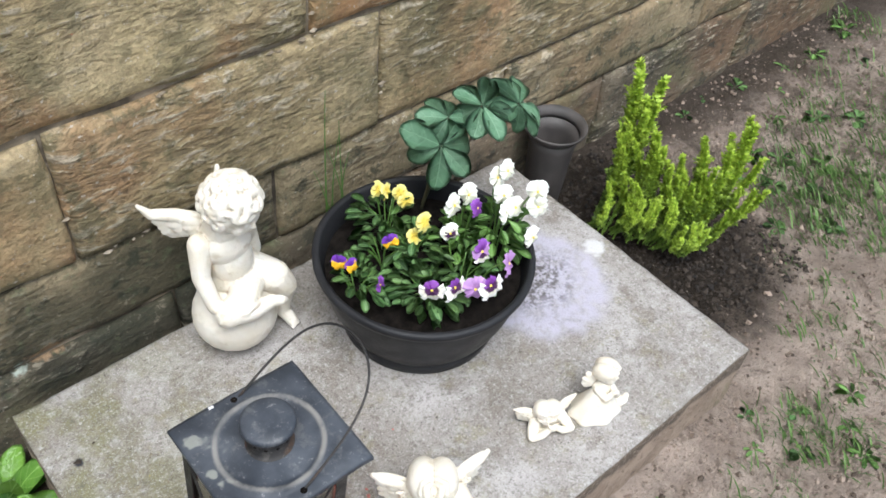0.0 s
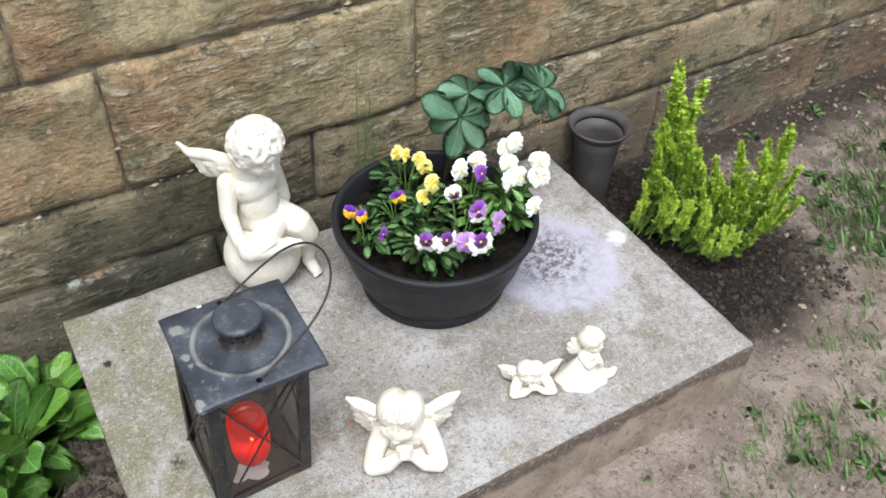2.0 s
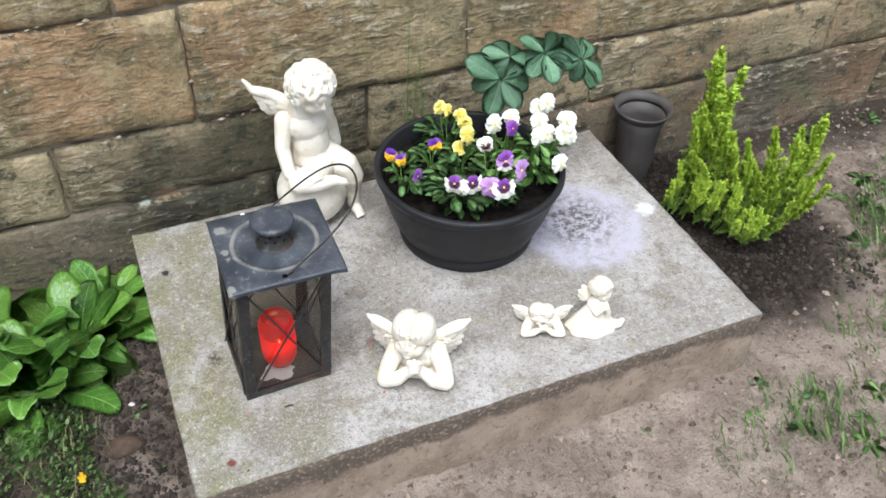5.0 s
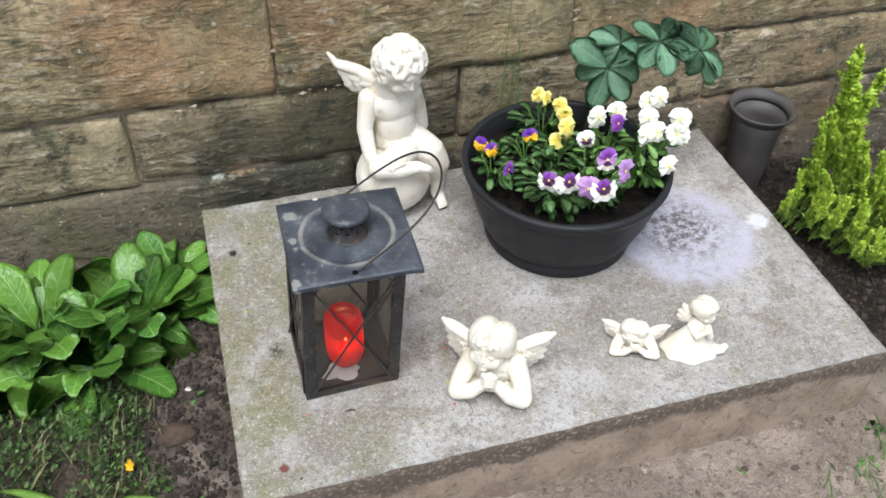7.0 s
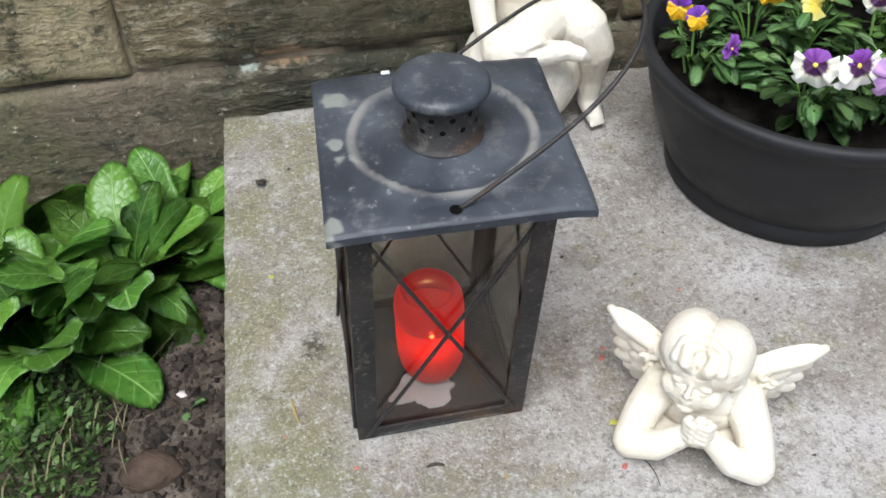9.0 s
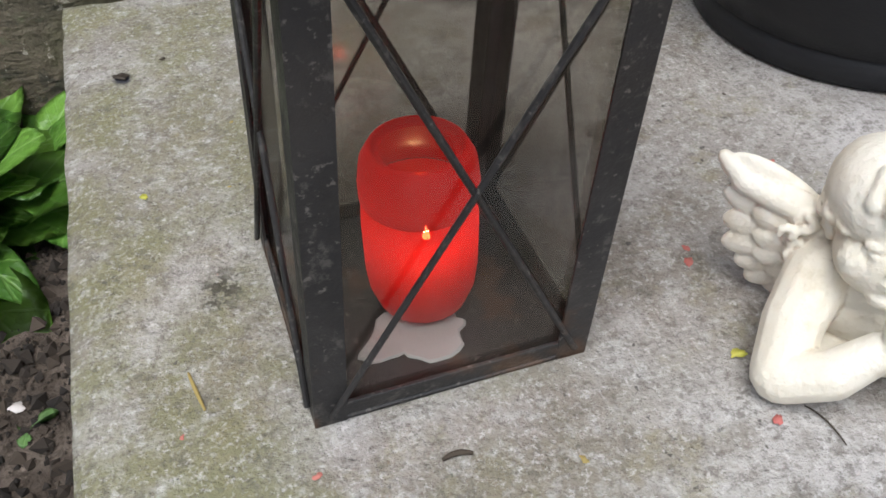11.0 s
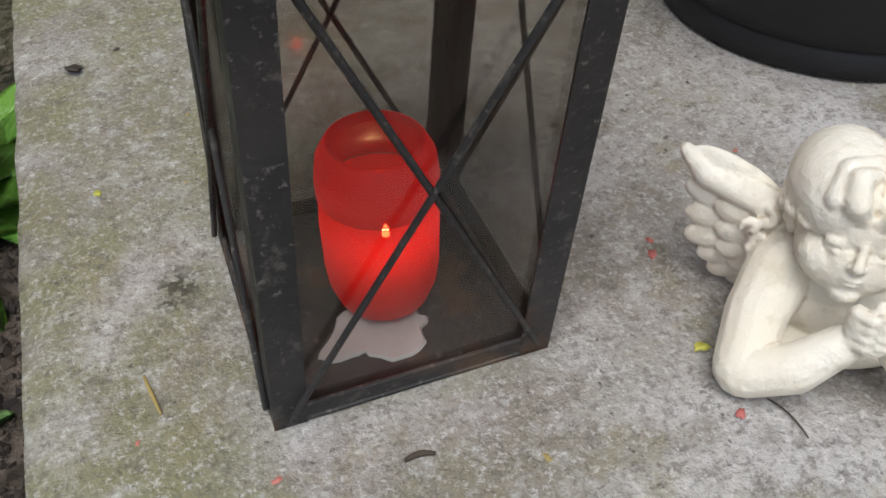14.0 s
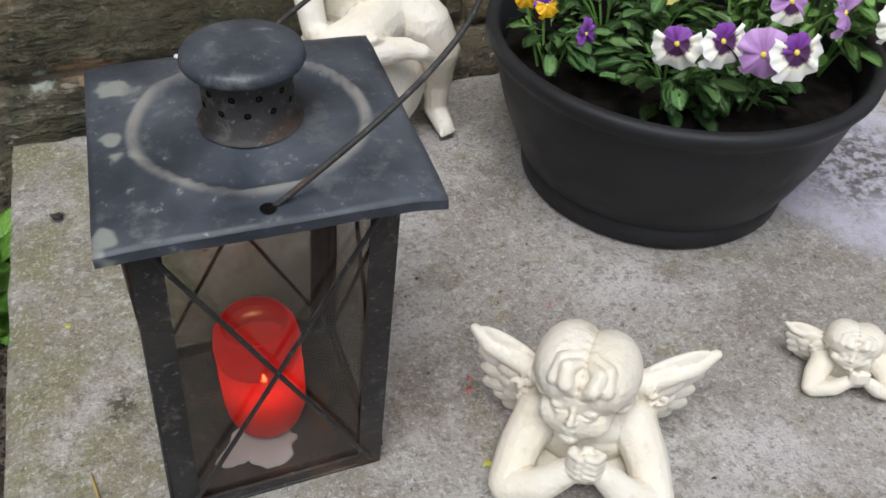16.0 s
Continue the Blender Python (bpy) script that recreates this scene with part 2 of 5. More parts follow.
def leafy(name, a, b, vein, rough=0.45, veins=55.0):
    """A leaf with a pale midrib along its own y axis and side veins."""
    n = Nodes(name, rough)
    x = n.math("ABSOLUTE", n.axis(n.obj, 0))
    y = n.axis(n.obj, 1)
    c = n.mix(n.rnd, a, b)
    c = n.mix(n.step(n.noise(35, 4, n.vec("ADD", n.obj, n.rnd_vec())), 0.4, 0.7, 0, 0.45), c, b)
    rib = n.math("MAXIMUM", n.step(x, 0.0006, 0.0022, 0.75, 0), n.step(n.math("SINE", n.math("MULTIPLY", n.math("SUBTRACT", y, n.math("MULTIPLY", x, 0.8)), veins * 6.28)), 0.8, 1.0, 0, 0.3))
    c = n.mix(rib, c, vein)
    n.bump(rib, 0.35, -0.003)
    n.bump(n.cells(95, n.obj), 0.35, 0.004)
    n.bump(n.noise(140, 3, n.obj), 0.3, 0.002)
    return n.done(c)


def petal_mat(name, a, edge, blotch=None, size=0.01):
    n = Nodes(name, 0.6)
    d = n.vec("LENGTH", n.obj, (0, 0, 0))
    d = n.math("ADD", d, n.math("MULTIPLY", n.math("SUBTRACT", n.noise(220, 3, n.obj), 0.5), 0.007))
    c = n.mix(n.step(d, 0.008, 0.024), a, edge)
    if blotch:
        c = n.mix(n.step(d, size - 0.002, size + 0.002, 1, 0), c, blotch)
    n.bump(n.noise(260, 3, n.obj), 0.3, 0.002)
    return n.done(c)


MORTAR, CONCRETE, SIDE, SOIL = mortar(), concrete(), slab_side(), soil()
POT = plain("dark grey plastic", (0.014, 0.0145, 0.0165), (0.021, 0.0215, 0.024), 0.5, 8, bump=0.12, bscale=300, spec=0.3)
COMPOST_AND_HOLE_DARK = plain("potting compost", (0.004, 0.0034, 0.003), (0.016, 0.013, 0.011), 0.95, 60, bump=1.0, bscale=90, spec=0.08)


def tin():
    n = Nodes("worn black tinplate", 0.5, 0.0)
    c = n.mix(n.step(n.noise(9, 5, n.obj), 0.35, 0.7), (0.014, 0.013, 0.013), (0.034, 0.031, 0.029))
    c = n.mix(n.step(n.noise(75, 6, n.obj, 0.7), 0.54, 0.66, 0, 0.55), c, (0.11, 0.1, 0.088))
    c = n.mix(n.step(n.noise(190, 3, n.obj), 0.62, 0.72, 0, 0.5), c, (0.2, 0.18, 0.16))
    c = n.mix(n.step(n.noise(16, 6, n.obj, 0.65), 0.6, 0.68, 0, 0.6), c, (0.075, 0.038, 0.02))
    foot = n.math("MULTIPLY", n.step(n.axis(n.obj, 2), 0.03, 0.0, 0, 0.6), n.step(n.noise(30, 5, n.obj), 0.52, 0.66))
    c = n.mix(foot, c, (0.11, 0.055, 0.025))
    n.bump(n.noise(90, 5, n.obj, 0.65), 0.4, 0.004)
    return n.done(c, n.step(n.noise(20, 4, n.obj), 0.3, 0.7, 0.42, 0.75))


def roof_tin():
    n = Nodes("dusty blue-black tinplate", 0.5, 0.0)
    c = n.mix(n.step(n.noise(14, 6, n.obj), 0.35, 0.7), (0.025, 0.031, 0.042), (0.07, 0.08, 0.098))
    ring = n.math("ABSOLUTE", n.math("SUBTRACT", n.vec("LENGTH", n.vec("MULTIPLY", n.obj, (1, 1, 0)), (0, 0, 0)), 0.074))
    c = n.mix(n.math("MULTIPLY", n.step(ring, 0.001, 0.006, 0.8, 0), n.step(n.noise(25, 4, n.obj), 0.3, 0.6, 0.3, 1)), c, (0.26, 0.25, 0.23))
    drops = n.math("MULTIPLY", n.step(n.noise(28, 2, n.obj), 0.6, 0.66, 0, 0.8), n.step(n.axis(n.obj, 0), -0.045, -0.075, 0, 1))
    c = n.mix(drops, c, (0.25, 0.26, 0.23))
    c = n.mix(n.step(n.noise(110, 5, n.obj, 0.7), 0.6, 0.7, 0, 0.6), c, (0.24, 0.24, 0.24))
    c = n.mix(n.step(n.noise(35, 6, n.obj, 0.7), 0.54, 0.66, 0, 0.55), c, (0.13, 0.135, 0.14))
    n.bump(n.noise(60, 4, n.obj), 0.25, 0.003)
    return n.done(c, n.step(n.noise(18, 4, n.obj), 0.3, 0.7, 0.4, 0.65))


TIN, ROOFTIN = tin(), roof_tin()


def dusty_glass():
    m = bpy.data.materials.new("dusty glass")
    m.use_nodes = True
    t = m.node_tree
    t.nodes.remove(t.nodes["Principled BSDF"])
    clear, gloss, dust = (t.nodes.new(k) for k in ("ShaderNodeBsdfTransparent", "ShaderNodeBsdfGlossy", "ShaderNodeBsdfDiffuse"))
    clear.inputs["Color"].default_value = (0.78, 0.775, 0.75, 1)
    gloss.inputs["Roughness"].default_value = 0.12
    dust.inputs["Color"].default_value = (0.24, 0.21, 0.17, 1)
    co = t.nodes.new("ShaderNodeTexCoord")
    no = t.nodes.new("ShaderNodeTexNoise")
    no.inputs["Scale"].default_value, no.inputs["Detail"].default_value = 22, 6
    t.links.new(co.outputs["Object"], no.inputs["Vector"])
    mr = t.nodes.new("ShaderNodeMapRange")
    mr.inputs["From Min"].default_value, mr.inputs["From Max"].default_value = 0.4, 0.75
    mr.inputs["To Min"].default_value, mr.inputs["To Max"].default_value = 0.02, 0.11
    t.links.new(no.outputs["Fac"], mr.inputs["Value"])
    lw = t.nodes.new("ShaderNodeLayerWeight")
    lw.inputs["Blend"].default_value = 0.25
    fr = t.nodes.new("ShaderNodeMapRange")
    fr.inputs["To Min"].default_value, fr.inputs["To Max"].default_value = 0.008, 0.35
    t.links.new(lw.outputs["Facing"], fr.inputs["Value"])
    a, b = t.nodes.new("ShaderNodeMixShader"), t.nodes.new("ShaderNodeMixShader")
    t.links.new(mr.outputs[0], a.inputs[0])
    t.links.new(clear.outputs[0], a.inputs[1])
    t.links.new(dust.outputs[0], a.inputs[2])
    t.links.new(fr.outputs[0], b.inputs[0])
    t.links.new(a.outputs[0], b.inputs[1])
    t.links.new(gloss.outputs[0], b.inputs[2])
    t.links.new(b.outputs[0], t.nodes["Material Output"].inputs["Surface"])
    return m


GLASS = dusty_glass()


def clean_glass():
    """The inner side of a pane, with no dust on it."""
    m = bpy.data.materials.new("clean inner glass")
    m.use_nodes = True
    t = m.node_tree
    t.nodes.remove(t.nodes["Principled BSDF"])
    clear = t.nodes.new("ShaderNodeBsdfTransparent")
    clear.inputs["Color"].default_value = (0.8, 0.79, 0.77, 1)
    t.links.new(clear.outputs[0], t.nodes["Material Output"].inputs["Surface"])
    return m


INNER = clean_glass()


def red_shell():
    n = Nodes("translucent red plastic", 0.3)
    c = n.mix(n.step(n.noise(18, 4, n.obj), 0.3, 0.7), (0.5, 0.008, 0.012), (0.62, 0.014, 0.018))
    n.done(c)
    thin, lit = n.t.nodes.new("ShaderNodeBsdfTransparent"), n.t.nodes.new("ShaderNodeBsdfTranslucent")
    thin.inputs["Color"].default_value, lit.inputs["Color"].default_value = (0.9, 0.1, 0.08, 1), (0.8, 0.02, 0.022, 1)
    x, y = n.t.nodes.new("ShaderNodeMixShader"), n.t.nodes.new("ShaderNodeMixShader")
    x.inputs[0].default_value, y.inputs[0].default_value = 0.5, 0.16
    n.t.links.new(n.b.outputs[0], x.inputs[1])
    n.t.links.new(lit.outputs[0], x.inputs[2])
    n.t.links.new(x.outputs[0], y.inputs[1])
    n.t.links.new(thin.outputs[0], y.inputs[2])
    n.t.links.new(y.outputs[0], n.t.nodes["Material Output"].inputs["Surface"])
    return n.m


def flame_mat():
    n = Nodes("candle flame", 0.5)
    n.put(n.b.inputs["Emission Color"], (1.0, 0.62, 0.2))
    n.b.inputs["Emission Strength"].default_value = 60.0
    return n.done((1.0, 0.7, 0.3))


RED, FLAME = red_shell(), flame_mat()
WAX = plain("spilt white wax", (0.5, 0.5, 0.5), (0.66, 0.66, 0.67), 0.45, 25, bump=0.2)


def cast_stone():
    n = Nodes("cream cast stone", 0.7)
    c = n.mix(n.step(n.noise(14, 5, n.obj), 0.3, 0.7), (0.72, 0.66, 0.54), (0.8, 0.76, 0.67))
    c = n.mix(n.step(n.noise(45, 5, n.obj), 0.56, 0.74, 0, 0.5), c, (0.5, 0.42, 0.28))
    # brown in the creases: grime, with crevice shade painted in as well
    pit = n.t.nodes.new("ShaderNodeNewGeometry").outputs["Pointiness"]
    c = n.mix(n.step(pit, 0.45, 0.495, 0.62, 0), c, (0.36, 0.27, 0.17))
    c = n.mix(n.step(n.noise(150, 6, n.obj, 0.75), 0.57, 0.7, 0, 0.3), c, (0.56, 0.48, 0.34))
    n.bump(n.noise(120, 4, n.obj), 0.45, 0.004)
    n.bump(n.noise(420, 3, n.obj), 0.35, 0.0015)
    n.b.inputs["Subsurface Weight"].default_value = 0.1
    n.b.inputs["Subsurface Radius"].default_value = (0.004, 0.003, 0.002)
    return n.done(c)


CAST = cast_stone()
LEAF_PRIM = leafy("primrose leaf", (0.065, 0.18, 0.025), (0.16, 0.32, 0.045), (0.24, 0.42, 0.11), 0.34)
LEAF_DARK = leafy("pansy leaf", (0.055, 0.14, 0.04), (0.15, 0.27, 0.08), (0.16, 0.29, 0.1), 0.45, 90)
LEAF_PALE = leafy("pale pansy leaf", (0.1, 0.22, 0.04), (0.16, 0.31, 0.07), (0.2, 0.34, 0.1), 0.45, 90)
LEAF_HELL = leafy("hellebore leaflet", (0.11, 0.24, 0.13), (0.19, 0.35, 0.21), (0.24, 0.4, 0.25), 0.42, 40)
STRAP = leafy("strap leaf", (0.2, 0.38, 0.06), (0.3, 0.46, 0.1), (0.38, 0.52, 0.2), 0.4, 5)
STEM = plain("green stem", (0.08, 0.18, 0.03), (0.12, 0.22, 0.05), 0.5)
STEM_DARK = plain("brown green stem", (0.07, 0.06, 0.03), (0.1, 0.1, 0.05), 0.6)


def heath_mat():
    n = Nodes("golden heather needles", 0.55)
    # dark green low on the shoot, lime towards its tip
    tipward = n.step(n.axis(n.obj, 2), 0.08, 0.27)
    c = n.mix(tipward, n.mix(n.isl, (0.06, 0.11, 0.012), (0.15, 0.25, 0.03)), n.mix(n.isl, (0.2, 0.33, 0.02), (0.46, 0.6, 0.06)))
    return n.done(c)


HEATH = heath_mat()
MAT_GREEN = island("creeping herb leaves", (0.04, 0.085, 0.022), (0.15, 0.25, 0.07), 0.65)
STRAW = island("dry stalks", (0.12, 0.08, 0.045), (0.3, 0.28, 0.15), 0.8)
GRASS = island("grass blades", (0.07, 0.14, 0.03), (0.17, 0.27, 0.08), 0.55)
CLOD = island("soil crumbs", (0.08, 0.06, 0.045), (0.36, 0.28, 0.22), 0.95)
CLOD_DARK = island("dark soil crumbs", (0.014, 0.011, 0.009), (0.06, 0.045, 0.033), 0.95)
P_YEL = petal_mat("yellow petal", (0.84, 0.66, 0.1), (0.86, 0.78, 0.26))
P_GOLD = petal_mat("golden petal", (0.85, 0.45, 0.01), (0.88, 0.5, 0.01))
P_VIO = petal_mat("violet petal", (0.1, 0.02, 0.25), (0.16, 0.035, 0.4))
P_PUR = petal_mat("purple petal", (0.16, 0.03, 0.26), (0.28, 0.09, 0.45))
P_LIL = petal_mat("lilac petal", (0.42, 0.22, 0.5), (0.5, 0.3, 0.58))
P_WHT = petal_mat("white petal", (0.8, 0.8, 0.62), (0.86, 0.87, 0.8))
P_FACE = petal_mat("white petal with dark blotch", (0.85, 0.82, 0.62), (0.87, 0.86, 0.82), (0.06, 0.012, 0.07), 0.0125)
BUD = plain("pale green bud", (0.55, 0.62, 0.3), (0.62, 0.68, 0.4), 0.5)


# ---- shaping helpers ----
def mesh_of(name, bm, material=None, smooth=False):
    me = bpy.data.meshes.new(name)
    bm.to_mesh(me)
    bm.free()
    for m in material if isinstance(material, (list, tuple)) else [material]:
        me.materials.append(m)
    if smooth:
        me.polygons.foreach_set("use_smooth", [True] * len(me.polygons))
    return me


def put(name, me, parent=None, m=None, label=""):
    ob = new(name, me)
    ob.parent = parent
    if m is not None:
        ob.matrix_local = m
    return tagged(ob, label)


def part(name, bm, material, parent, label="", smooth=False, m=None):
    return put(name, mesh_of(name, bm, material, smooth), parent, m, label)


def thing(name, at, label, category, group="", rz=0.0):
    ob = new(name)
    ob.empty_display_size = 0.05
    ob.matrix_world = at if isinstance(at, Matrix) else pose(*at, 0, 0, rz)
    return tagged(ob, label, category, group)


def lathe(bm, profile, seg=48, centre=(0, 0)):
    """Turns (radius, height) pairs about the z axis."""
    rings = []
    for r, z in profile:
        rings.append([bm.verts.new((centre[0] + r * math.cos(a), centre[1] + r * math.sin(a), z)) for a in np.linspace(0, 2 * math.pi, seg, endpoint=False)])
    for p, q in zip(rings, rings[1:]):
        for i in range(seg):
            bm.faces.new((p[i], p[(i + 1) % seg], q[(i + 1) % seg], q[i]))
    return rings


def cap(bm, ring, up=True):
    bm.faces.new(ring if up else ring[::-1])


def tube(bm, pts, radii, seg=6, closed=True):
    pts = [Vector(p) for p in pts]
    if not isinstance(radii, (list, tuple)):
        radii = [radii] * len(pts)
    rings = []
    for i, p in enumerate(pts):
        d = (pts[min(i + 1, len(pts) - 1)] - pts[max(i - 1, 0)]).normalized()
        u = d.orthogonal().normalized() if i == 0 else (u - d * u.dot(d)).normalized()
        v = d.cross(u)
        rings.append([bm.verts.new(p + (u * math.cos(a) + v * math.sin(a)) * radii[i]) for a in np.linspace(0, 2 * math.pi, seg, endpoint=False)])
    for p, q in zip(rings, rings[1:]):
        for i in range(seg):
            bm.faces.new((p[i], p[(i + 1) % seg], q[(i + 1) % seg], q[i]))
    if closed:
        bm.faces.new(rings[0][::-1]), bm.faces.new(rings[-1])


def bar(bm, lo, hi, bevel=0.0):
    g = bmesh.ops.create_cube(bm, size=1.0)
    lo, hi = Vector(lo), Vector(hi)
    for v in g["verts"]:
        v.co = Vector((lo[k] + (v.co[k] + 0.5) * (hi[k] - lo[k]) for k in range(3)))
    if bevel:
        bmesh.ops.bevel(bm, geom=list({e for v in g["verts"] for e in v.link_edges}), offset=bevel, segments=1, affect="EDGES", clamp_overlap=True)


def arc(a, b, c, n=8):
    """Points on a quadratic curve from a over b to c."""
    a, b, c = Vector(a), Vector(b), Vector(c)
    return [a * (1 - t) ** 2 + b * 2 * t * (1 - t) + c * t * t for t in np.linspace(0, 1, n)]


# ---- ground ----
GROUND = -0.06


def ground_height(x, y):
    h = 0.022 * (noise.noise((x * 1.7, y * 1.7, 3)) + 0.5 * noise.noise((x * 5, y * 5, 1))) + 0.008 * noise.noise((x * 17, y * 17, 5)) + 0.007 * noise.noise((x * 38, y * 38, 9))
    if x < 0.3:
        h += 0.02 * min(1, (0.3 - x) / 0.4)
    near = max(abs(x - 0.6) - 0.62, abs(y - 0.37) - 0.38)
    if near > 3:
        h *= 0.5
    return GROUND + h


def spread(lo, hi, step, far):
    """Even steps from lo to hi, then growing ones out to far."""
    out, d = list(np.arange(lo, hi, step)), step
    while out[-1] < far:
        d *= 1.35
        out.append(out[-1] + d)
    d, low = step, []
    at = lo
    while at > -far:
        d *= 1.35
        at -= d
        low.append(at)
    return low[::-1] + out


gx, gy = spread(-1.1, 3.3, 0.02, 70), spread(-0.9, 0.82, 0.02, 70)
verts = [(x, y, ground_height(x, y)) for y in gy for x in gx]
w = len(gx)
faces = [(j * w + i, j * w + i + 1, (j + 1) * w + i + 1, (j + 1) * w + i) for j in range(len(gy) - 1) for i in range(w - 1)]
me = bpy.data.meshes.new("ground")
me.from_pydata(verts, [], faces)
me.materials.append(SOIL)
me.polygons.foreach_set("use_smooth", [True] * len(faces))
tagged(new("ground", me), "dry bare garden soil with dark moist patches", "ground", kind="structure")

# ---- sandstone wall ----
WALL = 0.777
bm = bmesh.new()
# the core's unseen upper part is added height that shapes the light
bar(bm, (-4, WALL + 0.014, -0.4), (9, WALL + 0.45, 2.6))
wall = tagged(new("wall_north", mesh_of("wall_north", bm, MORTAR)), "old squared sandstone wall with mortar joints and algae", "wall", kind="structure")


def stone_mesh(w, h, seed, rough=0.006, proud=0.0):
    """A squared stone, face towards -y, with worn arrises and an uneven tooled face; origin at its lower left corner."""
    nx, nz = max(4, min(26, int(w / 0.035))), max(3, min(10, int(h / 0.03)))
    xs = [0, 0.006] + list(np.linspace(0.02, w - 0.02, nx)) + [w - 0.006, w]
    zs = [0, 0.006] + list(np.linspace(0.02, h - 0.02, nz)) + [h - 0.006, h]
    bm = bmesh.new()
    rows = []
    for j, z in enumerate(zs):
        row = []
        for i, x in enumerate(xs):
            e = min(x, w - x, z, h - z)
            y = -proud + rough * (noise.noise((x * 9 + seed, z * 9, seed)) + 0.6 * noise.noise((x * 24, z * 24 + seed, 4)))
            y += 0.012 if e < 0.001 else 0.004 if e < 0.007 else 0
            wob = 0.006 * noise.noise((x * 12 + seed, z * 12, 8 + seed))
            row.append(bm.verts.new((x + (wob if 0 < i < len(xs) - 1 else wob * 0.7), y, z + wob)))
        rows.append(row)
    for a, b in zip(rows, rows[1:]):
        for i in range(len(xs) - 1):
            bm.faces.new((a[i], a[i + 1], b[i + 1], b[i]))
    rim = [r[0] for r in rows[::-1]] + rows[0][1:] + [r[-1] for r in rows[1:]] + rows[-1][-2:0:-1]
    back = [bm.verts.new((v.co.x, 0.05, v.co.z)) for v in rim]
    for i in range(len(rim)):
        k = (i + 1) % len(rim)
        bm.faces.new((rim[i], back[i], back[k], rim[k]))
    return bm


COURSES = [
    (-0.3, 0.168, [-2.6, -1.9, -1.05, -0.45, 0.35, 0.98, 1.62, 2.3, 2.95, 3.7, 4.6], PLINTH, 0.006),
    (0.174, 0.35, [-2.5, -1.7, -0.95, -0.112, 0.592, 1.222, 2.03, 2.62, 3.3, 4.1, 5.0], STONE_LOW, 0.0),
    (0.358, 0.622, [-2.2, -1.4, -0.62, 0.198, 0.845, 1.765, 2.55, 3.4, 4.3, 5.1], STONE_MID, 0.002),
    (0.63, 0.88, [-2.0, -1.3, -0.55, 0.08, 0.684, 1.088, 1.92, 2.7, 3.5, 4.4], STONE, 0.0),
    (0.887, 1.16, [-1.9, -1.1, -0.3, 0.42, 1.3, 2.1, 2.9, 3.8], STONE, 0.002),
    (1.168, 1.42, [-1.6, -0.7, 0.1, 0.8, 1.7, 2.5, 3.4], STONE, 0.0),
]
seed = 0
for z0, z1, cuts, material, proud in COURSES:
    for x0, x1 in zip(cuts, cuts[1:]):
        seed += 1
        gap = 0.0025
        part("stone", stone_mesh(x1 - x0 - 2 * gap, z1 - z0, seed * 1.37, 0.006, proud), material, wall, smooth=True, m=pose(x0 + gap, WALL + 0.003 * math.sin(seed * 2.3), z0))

# ---- concrete slab ----
SX, SY, TOP = 1.207, 0.738, 0.12


def slab_mesh():
    bm = bmesh.new()
    nx, ny = 90, 56
    hole = Vector((1.099, 0.131))

    def top(x, y):
        e = min(x, SX - x, y, SY - y)
        z = TOP + 0.0012 * noise.noise((x * 14, y * 14, 2))
        if e < 0.012:
            z -= (0.012 - e) * (0.35 + 0.5 * max(0, noise.noise((x * 30, y * 30, 7))))
        d = (Vector((x, y)) - hole).length
        return z - 0.012 * max(0, 1 - d / 0.017)

    xs, ys = [0.0, 0.006] + list(np.linspace(0.015, SX - 0.015, nx)) + [SX - 0.006, SX], [0.0, 0.006] + list(np.linspace(0.015, SY - 0.015, ny)) + [SY - 0.006, SY]
    rows = []
    for y in ys:
        row = []
        for x in xs:
            e = min(x, SX - x, y, SY - y)
            k = 0.0016 * noise.noise((x * 22, y * 22, 11)) if e < 0.001 else 0
            row.append(bm.verts.new((x + (k if x in (0.0, SX) else 0), y + (k if y in (0.0, SY) else 0), top(x, y))))
        rows.append(row)
    for a, b in zip(rows, rows[1:]):
        for i in range(len(xs) - 1):
            bm.faces.new((a[i], a[i + 1], b[i + 1], b[i])).smooth = True
    rim = [r[0] for r in rows[::-1]] + rows[0][1:] + [r[-1] for r in rows[1:]] + rows[-1][-2:0:-1]
    last = rim
    for z in (0.09, 0.055, 0.02, -0.02, -0.06, -0.13):
        ring = []
        for v in rim:
            k = 0.005 * noise.noise((v.co.x * 20, v.co.y * 20, z * 25))
            ring.append(bm.verts.new((v.co.x + k, v.co.y + k, z)))
        for i in range(len(rim)):
            f = bm.faces.new((last[i], ring[i], ring[(i + 1) % len(rim)], last[(i + 1) % len(rim)]))
            f.material_index, f.smooth = 1, True
        last = ring
    bm.faces.new(last[::-1])
    return bm


slab = new("concrete_slab", mesh_of("concrete_slab", slab_mesh(), [CONCRETE, SIDE]))
tagged(slab, "weathered grey concrete slab with stains beside the wall", "slab")

# ---- planter ----
PX, PY = 0.725, 0.484
planter = thing("planter", (PX, PY, TOP), "round dark grey plastic planter filled with compost", "planter")
bm = bmesh.new()
prof = [(0.05, 0.002), (0.15, 0.0), (0.156, 0.004), (0.1585, 0.026), (0.1565, 0.028), (0.1565, 0.030), (0.1595, 0.032), (0.170, 0.055), (0.1835, 0.09), (0.1945, 0.13), (0.2, 0.155), (0.2015, 0.164), (0.207, 0.168), (0.2115, 0.176), (0.2115, 0.183), (0.208, 0.187), (0.2, 0.187), (0.1965, 0.182), (0.192, 0.15), (0.183, 0.12)]
r = lathe(bm, prof, 72)
cap(bm, r[0], False)
part("bowl", bm, POT, planter, smooth=True)
bm = bmesh.new()
rings = []
